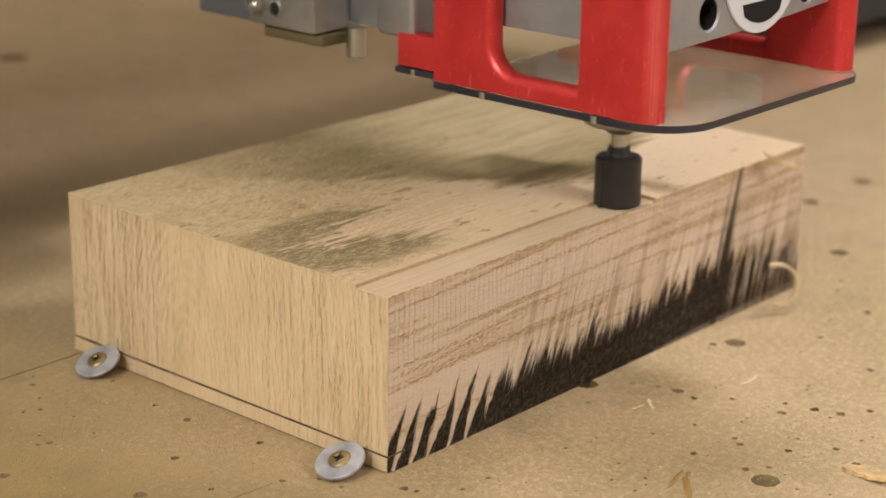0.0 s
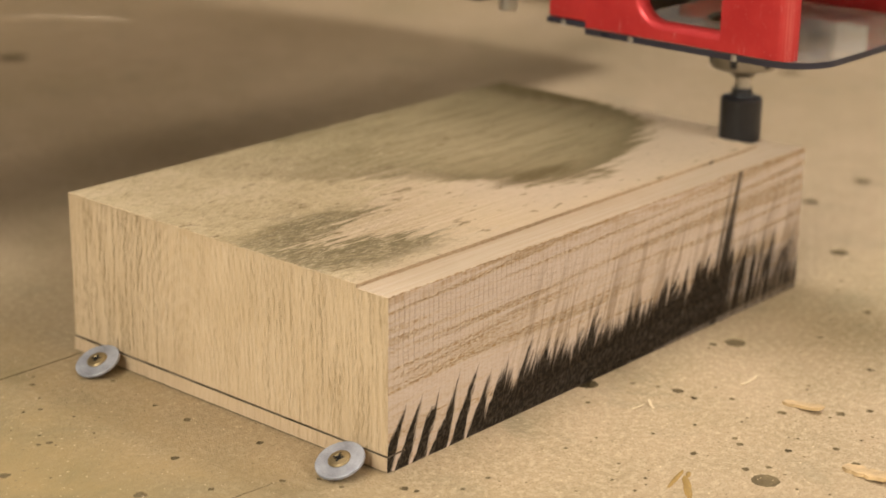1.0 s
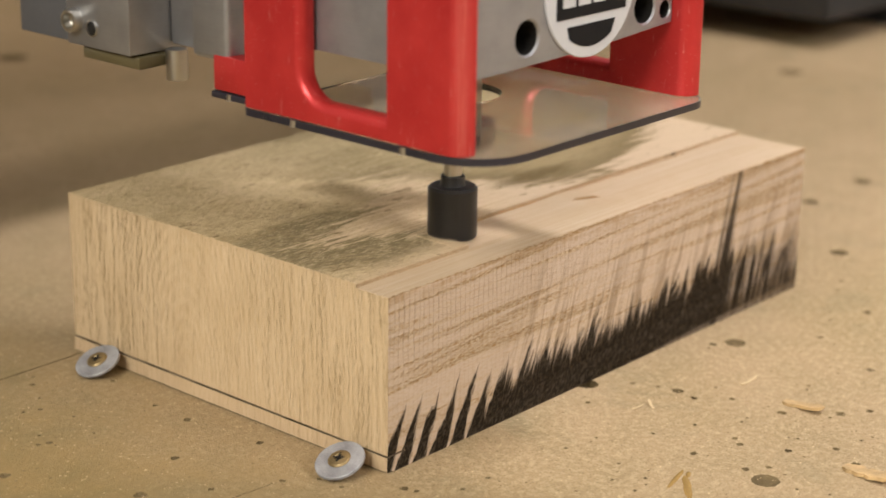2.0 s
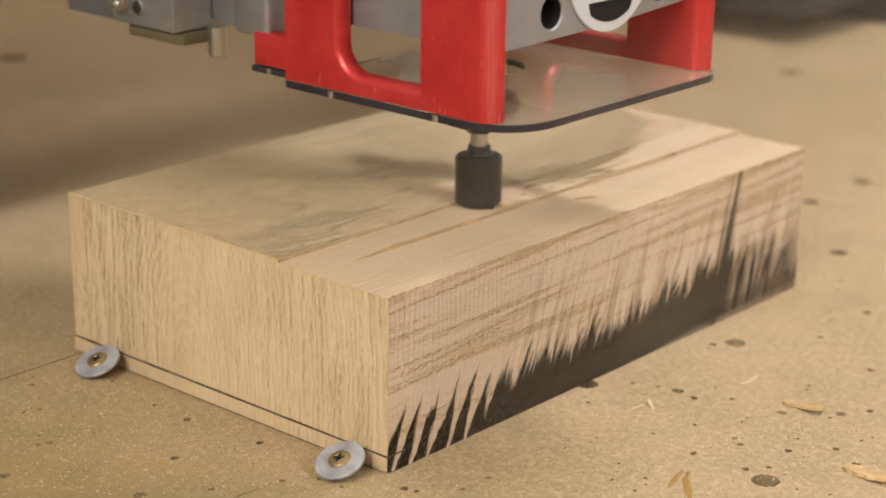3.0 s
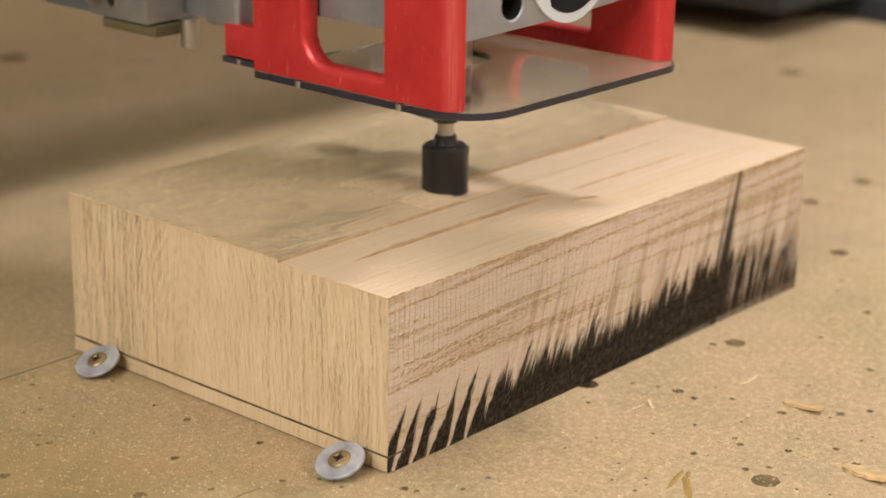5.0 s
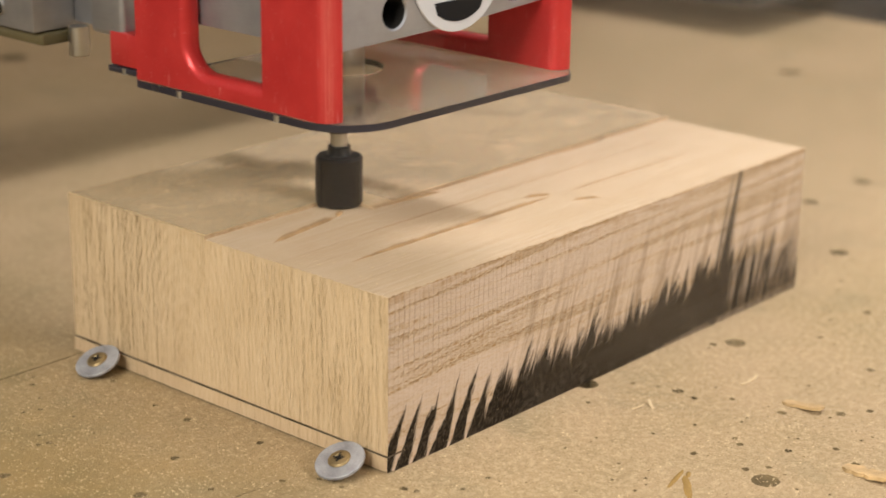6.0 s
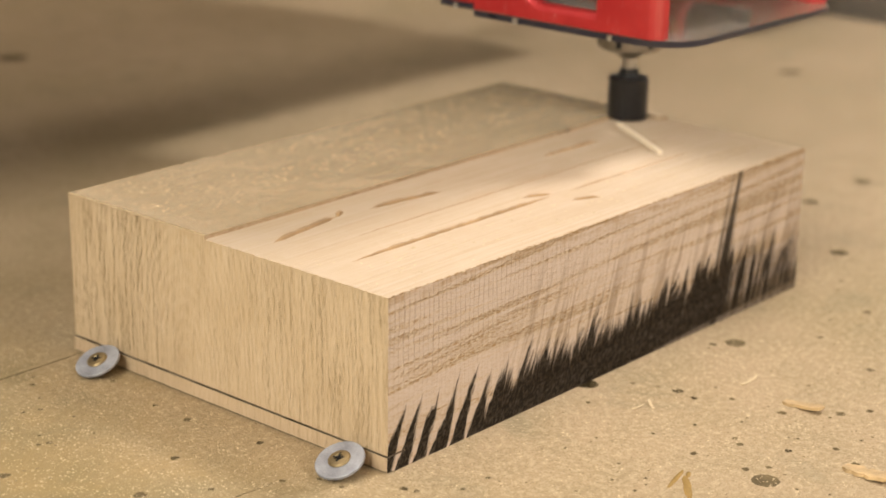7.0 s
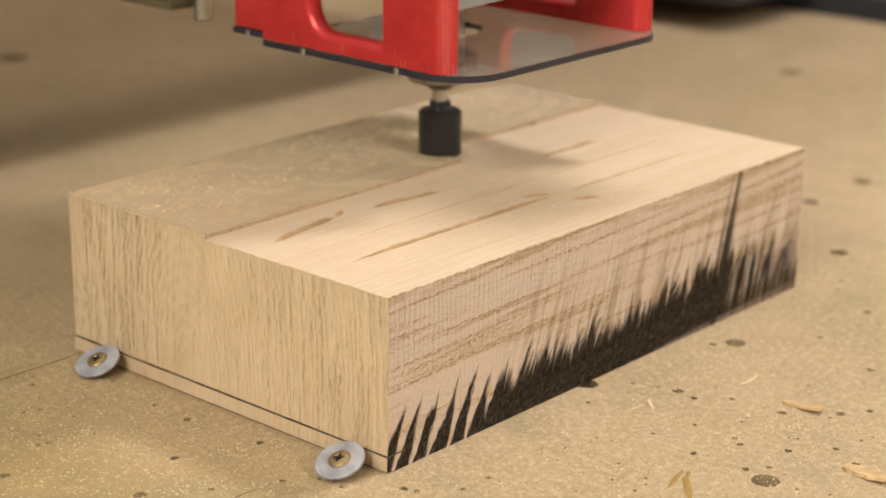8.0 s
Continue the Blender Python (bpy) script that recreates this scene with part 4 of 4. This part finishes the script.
def fuzz(seed, along, lo, hi, z, count):
    """Torn fibres along a top edge: small ragged lumps. along: 'y' on the near end, 'x' on the long side."""
    rng = random.Random(seed)
    bm = bmesh.new()
    for _ in range(count):
        c, s_, l_ = rng.uniform(lo, hi), rng.uniform(0.00012, 0.00034), rng.uniform(0.0003, 0.0011)
        q = rng.uniform(-0.0001, 0.0006)
        mid = Vector((q, c, z)) if along == "y" else Vector((c, q, z))
        vs = []
        for a, b, h in ((-1, -1, -0.6), (1, -1, -0.6), (1, 1, -0.6), (-1, 1, -0.6), (-0.6, -0.5, 0.7), (0.5, -0.4, 0.9), (0.4, 0.6, 0.6), (-0.5, 0.5, 1.0)):
            a, b, h = (k * rng.uniform(0.6, 1.3) for k in (a, b, h))
            vs.append(bm.verts.new(mid + (Vector((b * s_, a * l_, h * s_)) if along == "y" else Vector((a * l_, b * s_, h * s_)))))
        for f in ((0, 1, 2, 3), (4, 5, 6, 7), (0, 1, 5, 4), (1, 2, 6, 5), (2, 3, 7, 6), (3, 0, 4, 7)):
            bm.faces.new([vs[i] for i in f])
    return bm


RIDGE = plain("torn_fibre", (0.36, 0.225, 0.105), 0.85, 0, 0.25, 500, 0.5)
FLAKES = []


def skin_flakes(block):
    """The skin in the tool's lanes, in slices that the tool tears off one after the other and throws away behind the block."""
    rng = random.Random(21)
    step = 0.00604
    for lane in range(6):
        y0, y1 = LANES[lane], LANES[lane + 1]
        t0, t1 = CORNERS[2 * lane][0], CORNERS[2 * lane + 1][0]
        xa, xb = CORNERS[2 * lane][1], CORNERS[2 * lane + 1][1]
        for i in range(50):
            x0, x1 = i * step, (i + 1) * step
            mid = (x0 + x1) / 2
            lead = 0.006 if xb > xa else -0.006
            t = t0 + (mid - lead - xa) / (xb - xa) * (t1 - t0)
            if t <= 0.0 or (lane == 5 and i < 27):
                continue
            t = min(t, 7.9)
            slab = box(x0, x1, y0, y1, TOP, TOP + SKIN)
            if i == 0:
                slab = joined(slab, fuzz(60 + lane, "y", y0, y1, TOP + SKIN, 28))
            flake = part("skin_flake", slab, WOOD, block, soft=False)
            land = (rng.uniform(-0.30, -0.06) - mid, rng.uniform(0.42, 0.62) - y0, -TOP - 0.0001 + 0.0017 * rng.randrange(3))
            FLAKES.append((flake, t, land, rng.uniform(0.05, 0.12)))


def washer_and_screw(x, y, tilt):
    w = empty("clamp_washer", pose(x, y, 0.0056, *tilt), "grey zinc washer held by a screw against the block", "washer", "clamp washers")
    part("disc", lathe(((0.0030, 0.0009), (0.0098, 0.0009), (0.0102, 0.0006), (0.0102, -0.0004), (0.0099, -0.0007), (0.0030, -0.0007), (0.0030, 0.0009)), 48), ZINC, w)
    head = part("screw_head", lathe(((0, 0.0016), (0.0014, 0.0017), (0.0019, 0.0022), (0.0040, 0.0019), (0.0047, 0.0012), (0.0045, 0.0009), (0, 0.0009)), 32), BRASS, w, "yellow cross-head screw")
    for a in (20, 110):
        # dark bars for the shade in the uncut cross recess
        part("cross_slot", shifted(box(-0.0024, 0.0024, -0.00035, 0.00035, 0.0014, 0.00225), pose(0, 0, 0, 0, 0, a)), BORE_SHADE, head)
    part("screw_shaft", lathe(((0, 0.0008), (0.0022, 0.0008), (0.0022, -0.0120), (0, -0.014)), 16), BRASS, w)
    return w


def shaving(x, y, turn, long_, wide, high, seed, material):
    """A torn splinter, flat and ragged at its ends."""
    rng = random.Random(seed)
    bm = bmesh.new()
    rows = []
    for i in range(9):
        f = i / 8
        w = wide * (1.0 if 0.1 < f < 0.95 else 0.62) * rng.uniform(0.82, 1.12)
        o = rng.uniform(-0.1, 0.1) * wide
        z = high * f * f
        t = min(0.0012, wide * 0.28) * rng.uniform(0.7, 1.2)
        rows.append([bm.verts.new(((f - 0.5) * long_ + rng.uniform(-0.02, 0.02) * long_, a * w + o, z + h)) for a, h in ((-0.5, 0.0), (-0.42, t), (0.45, t * rng.uniform(0.5, 1.0)), (0.5, 0.0))])
    for p0, p1 in zip(rows, rows[1:]):
        for i in range(4):
            bm.faces.new((p0[i], p0[(i + 1) % 4], p1[(i + 1) % 4], p1[i]))
    bm.faces.new(rows[0])
    bm.faces.new(rows[-1])
    ob = part("wood_splinter", bm, material, None, at=pose(x, y, 0.0, 0, 0, turn), soft=False)
    return tagged(ob, "torn wood splinter lying on the dusty spoilboard", "wood splinter", "splinters on the board")


def glue_smear(x, y, turn, long_, wide, seed):
    """A dried drip: a low, lumpy pool of amber glue."""
    rng = random.Random(seed)
    bm = bmesh.new()
    top = bm.verts.new((0, 0, 0.0006))
    rings = []
    for k, h in ((0.6, 0.0005), (1.0, 0.0001)):
        rings.append([bm.verts.new((k * long_ * math.cos(a) * rng.uniform(0.9, 1.08), k * wide * math.sin(a) * rng.uniform(0.75, 1.2), h)) for a in (2 * math.pi * i / 14 for i in range(14))])
    for i in range(14):
        j = (i + 1) % 14
        bm.faces.new((top, rings[0][i], rings[0][j]))
        bm.faces.new((rings[0][i], rings[1][i], rings[1][j], rings[0][j]))
    bm.faces.new(rings[1])
    ob = part("glue_smear", bm, GLUE, None, at=pose(x, y, 0.0, 0, 0, turn))
    return tagged(ob, "dried amber glue smear on the spoilboard", "glue smear", "glue smears")


GLUE = plain("amber_glue", (0.30, 0.185, 0.055), 0.25, 0, 0.3, 400)


def wood_curl(r, w, sweep, label):
    """A thin shaving rolled into an open hoop."""
    bm = bmesh.new()
    rows = []
    for i in range(19):
        a = radians(-70 + sweep * i / 18)
        k0 = 1 + 0.10 * i / 18
        rows.append([bm.verts.new((r * math.cos(a) * k * k0, y + 0.3 * w * i / 18, r * math.sin(a) * k * k0)) for k, y in ((0.94, -w), (1.06, -w), (1.06, w), (0.94, w))])
    for p0, p1 in zip(rows, rows[1:]):
        for i in range(4):
            bm.faces.new((p0[i], p0[(i + 1) % 4], p1[(i + 1) % 4], p1[i]))
    bm.faces.new(rows[0])
    bm.faces.new(rows[-1])
    return tagged(part("wood_curl", bm, DUST), label, "wood shaving")


def wood_stick():
    bm = prism([(-0.0295, -0.0010), (-0.028, -0.0014), (0.0285, -0.0013), (0.0295, 0.0001), (0.028, 0.0013), (-0.029, 0.0012)], 0.0, 0.0018)
    return tagged(part("wood_stick", bm, PALE), "pale thin wood sliver resting on the block", "wood sliver")


def sawdust(name, count, seed, x0, x1, y0, y1, z, size):
    """A scatter of crumbs in one mesh."""
    rng = random.Random(seed)
    verts, faces = [], []
    for _ in range(count):
        x, y = rng.uniform(x0, x1), rng.uniform(y0, y1)
        if z < 0.01 and -0.003 < x < LENGTH + 0.003 and -0.003 < y < WIDTH + 0.003:
            continue
        s = size * rng.choice((0.5, 0.6, 0.8, 1.0, 1.5))
        a, e = rng.uniform(0, 6.28), rng.uniform(1.0, 2.6)
        ca, sa = math.cos(a), math.sin(a)
        k = len(verts)
        for u, w, h in ((-e, -1, 0), (e, -1, 0), (e * 0.8, 1, 0), (-e, 1, 0), (rng.uniform(-0.5, 0.5), 0, rng.uniform(0.6, 1.4))):
            verts.append((x + s * (u * ca - w * sa), y + s * (u * sa + w * ca), z + s * h))
        faces += [(k, k + 1, k + 4), (k + 1, k + 2, k + 4), (k + 2, k + 3, k + 4), (k + 3, k, k + 4), (k + 3, k + 2, k + 1, k)]
    me = bpy.data.meshes.new(name)
    me.from_pydata(verts, [], faces)
    me.materials.append(DUST)
    return tagged(new(name, me), "pale sawdust crumbs scattered loosely", "sawdust", kind="stuff")


room()
spoilboard()
machine()
GANTRY = gantry()
HEAD, TOOL = milling_head()
BLOCK = timber_block()
skin_flakes(BLOCK)
washer_and_screw(-0.0124, 0.0138, (0, -24, 0))
washer_and_screw(-0.0113, 0.1644, (0, -24, 0))
SPLINTERS = []
for row in ((0.178, -0.052, -3, 0.0115, 0.0022, 0.0010, 1, DUST), (0.1690, -0.0845, -89, 0.0190, 0.0058, 0.0022, 2, CHIP), (0.1277, -0.139, -95, 0.0215, 0.0085, 0.0020, 3, CHIP),
            (0.126, -0.036, 60, 0.006, 0.0014, 0.002, 5, DUST), (0.121, -0.033, -20, 0.006, 0.0012, 0.001, 6, DUST)):
    SPLINTERS.append(shaving(*row))
for row in ((0.0735, -0.0850, 16, 0.0095, 0.0011, 1), (0.0705, -0.0925, 40, 0.0110, 0.0016, 2), (0.0800, -0.0865, 30, 0.003, 0.0009, 3)):
    glue_smear(*row)
CLOUDS = [(dust_cloud(91, 14000), 2.75, 3.75), (dust_cloud(92, 13000), 5.75, 6.85)]
CURL = wood_curl(0.0100, 0.0016, 200, "pale curled wood shaving thrown off the block")
HOOP = wood_curl(0.0036, 0.0007, 290, "small brown hoop of torn wood fibre on the block")
STICK = wood_stick()
sawdust("sawdust", 4500, 5, -0.16, 0.45, -0.25, 0.32, 0.0, 0.00017)
sawdust("sawdust", 900, 6, 0.004, 0.298, 0.128, 0.192, TOP + SKIN, 0.00017)
sawdust("sawdust", 220, 7, -0.0003, 0.0010, 0.128, 0.192, TOP + SKIN - 0.0001, 0.00022)
sawdust("sawdust", 260, 8, 0.002, 0.300, -0.0002, 0.0012, TOP - 0.0001, 0.00020)
SETTLING = [(sawdust("sawdust", 5000, 70 + i, -0.14, 0.02, -0.14, 0.22, 0.0, 0.00016), t, i) for i, t in enumerate((2.1, 5.3))]
SETTLING += [(sawdust("sawdust", 5200, 30 + i, -0.16, 0.40, -0.22, 0.26, 0.0, 0.00016), t, i) for i, t in enumerate((0.9, 1.9, 2.4, 3.3, 4.9, 5.5, 6.3))]
def flour(x0, x1, y0, y1, z):
    """A thin veil of flour with a slightly uneven top."""
    k = max(2, int((x1 - x0) / 0.006))
    bm = bmesh.new()
    rows = [[bm.verts.new((x0 + (x1 - x0) * i / k, y, z)) for y in (y0, (y0 + y1) / 2, y1)] for i in range(k + 1)]
    for p0, p1 in zip(rows, rows[1:]):
        for i in range(2):
            bm.faces.new((p0[i], p1[i], p1[i + 1], p0[i + 1]))
    return tagged(part("flour_veil", bm, FILM, soft=False), "pale wood flour settled on the block", "wood dust", kind="stuff")


SETTLING += [(sawdust("sawdust", count, 50 + i, 0.006, 0.295, y0, y1, z, size), t, 10 + i) for i, (t, y0, y1, z, count, size) in enumerate(
    ((3.2, 0.128, 0.19, TOP + SKIN, 3000, 0.00017), (4.2, 0.128, 0.19, TOP + SKIN, 1100, 0.00032), (6.2, 0.128, 0.19, TOP + SKIN, 1500, 0.00036),
     (2.9, 0.003, 0.036, TOP, 400, 0.00018), (6.3, 0.003, 0.036, TOP, 320, 0.00026), (7.6, 0.042, 0.098, TOP, 400, 0.00018), (5.4, 0.042, 0.058, TOP, 140, 0.00022)))]
SWEPT = []


def lane_dust():
    """Flour on the skin of the lanes still to be cut, swept away with it."""
    for lane, t in ((3, 2.3), (4, 2.3), (5, 2.3), (4, 5.2), (5, 5.2)):
        t0, t1 = CORNERS[2 * lane][0], CORNERS[2 * lane + 1][0]
        xa, xb = CORNERS[2 * lane][1], CORNERS[2 * lane + 1][1]
        for i in range(10):
            x0, x1 = 0.001 + i * 0.030, 0.001 + (i + 1) * 0.030
            near = (x0 if xb > xa else x1) - (0.012 if xb > xa else -0.012)
            gone = t0 + (near - xa) / (xb - xa) * (t1 - t0)
            SWEPT.append((flour(x0, x1, LANES[lane], LANES[lane + 1], TOP + SKIN + (0.00015 if t < 4 else 0.0003)), t, gone))


lane_dust()
SWEPT += [(flour(0.001, 0.301, LANES[6], WIDTH - 0.001, TOP + SKIN + z), t, 9.0) for z, t in ((0.00015, 2.3), (0.0003, 5.2))]


def motions():
    times = sorted({round(i * 0.1, 3) for i in range(81)} | {round(frame(c[0]) / FPS - 1 / FPS, 4) for c in CORNERS})
    walk(HEAD, [(t, pose(*tool_at(t), 0)) for t in times])
    walk(GANTRY, [(t, pose(0, tool_at(t)[1], 0)) for t in times])
    walk(TOOL, [(i / FPS, pose(0, 0, 0, 0, 0, -83 * i)) for i in range(241)])
    walk(CURL, [(0.0, pose(0.262, -0.013, 0.014, 0, 20, -35)), (0.1, pose(0.296, -0.035, 0.012, 0, 60, 5)), (0.2, pose(0.345, -0.075, 0.012, 0, 95, 50)), (0.3, pose(0.42, -0.16, 0.0085, 60, 100, 60)), (0.4, pose(0.50, -0.24, 0.0085, 80, 100, 60)), (8.0, pose(0.50, -0.24, 0.0085, 80, 100, 60))])
    walk(SPLINTERS[1], [(0.0, pose(0.262, -0.010, 0.075, 0, 30, -40)), (0.1, pose(0.205, -0.070, 0.030, 0, 15, -75)), (0.17, pose(0.1690, -0.0845, 0, 0, 0, -89)), (8.1, pose(0.1690, -0.0845, 0, 0, 0, -89))])
    walk(HOOP, [(0.0, pose(-0.22, 0.56, 0.0038)), (3.2, pose(-0.22, 0.56, 0.0038)), (3.3, pose(0.1524, 0.1159, 0.110, 0, 120, 20)), (3.38, pose(0.2524, 0.0159, 0.0786, 0, 70, 40)), (3.5, pose(0.2534, 0.0159, 0.0786, 0, 70, 45)), (3.6, pose(0.2662, 0.0136, 0.0786, 0, 40, 50)), (3.7, pose(0.46, -0.14, 0.05, 40, 0, 60)), (3.8, pose(0.62, -0.34, 0.0038, 0, 0, 60)), (8.1, pose(0.62, -0.34, 0.0038, 0, 0, 60))])
    lie = pose(0.257, 0.069, TOP + 0.0002, 0, 0, 57)
    walk(STICK, [(0.0, pose(-0.2, 0.52, 0.02, 0, 0, 10)), (6.77, pose(-0.2, 0.52, 0.02, 0, 0, 10)), (6.8, pose(0.1, 0.3, 0.12, 0, 0, 40)), (6.87, lie), (7.73, lie), (7.8, pose(0.5, -0.1, 0.10, 0, 0, 80)), (7.9, pose(0.75, -0.30, 0.0, 0, 0, 95)), (8.1, pose(0.75, -0.30, 0.0, 0, 0, 95))])
    for cloud, t0, t1 in CLOUDS:
        away, gone = pose(-0.35, 0.95, 0.05), pose(0.55, -0.70, 0.05)
        walk(cloud, [(0.0, away), (t0 - 0.4, away), (t0, pose(-0.02, 0.03, 0.0)), ((t0 + t1) / 2, pose(0.01, 0.0, -0.004)), (t1, pose(0.05, -0.06, -0.008)), (t1 + 0.4, gone), (8.1, gone)])
    for dust, t, i in SETTLING:
        # crumbs that lie behind the portal are blown over the board and settle
        drop = 0.0 if i < 10 else -TOP - (SKIN if i < 13 else 0.0)
        rest = pose(-0.36, 0.78 + 0.01 * (i % 5), drop)
        start = t - 0.3
        walk(dust, [(0.0, rest), (start, rest), (start + 0.1, pose(-0.26, 0.52, 0.16)), (start + 0.2, pose(-0.10, 0.20, 0.10)), (t, pose(0, 0, 0)), (t + 0.1, pose(0, 0, 0)), (8.1, pose(0, 0, 0))])
    for dust, t, gone in SWEPT:
        rest, left = pose(-0.38, 0.80, -TOP - SKIN), pose(-0.34, 0.50, -TOP - SKIN)
        rows = [(0.0, rest), (t - 0.3, rest), (t - 0.15, pose(-0.15, 0.35, 0.12)), (t, pose(0, 0, 0))]
        if gone < 7.9:
            rows += [(gone, pose(0, 0, 0)), (gone + 0.04, pose(-0.2, 0.25, 0.05)), (gone + 0.1, left), (8.2, left)]
        else:
            rows += [(8.2, pose(0, 0, 0))]
        walk(dust, rows)
    for flake, t, land, rise in FLAKES:
        f = max(0, int(t * FPS))
        rows = [(0.0, pose(0, 0, 0))] if f > 0 else []
        rows += [(f / FPS, pose(0, 0, 0)), ((f + 1) / FPS, pose(land[0] * 0.5, land[1] * 0.5, rise)), ((f + 2) / FPS, pose(*land)), (8.2, pose(*land))]
        walk(flake, rows)


motions()
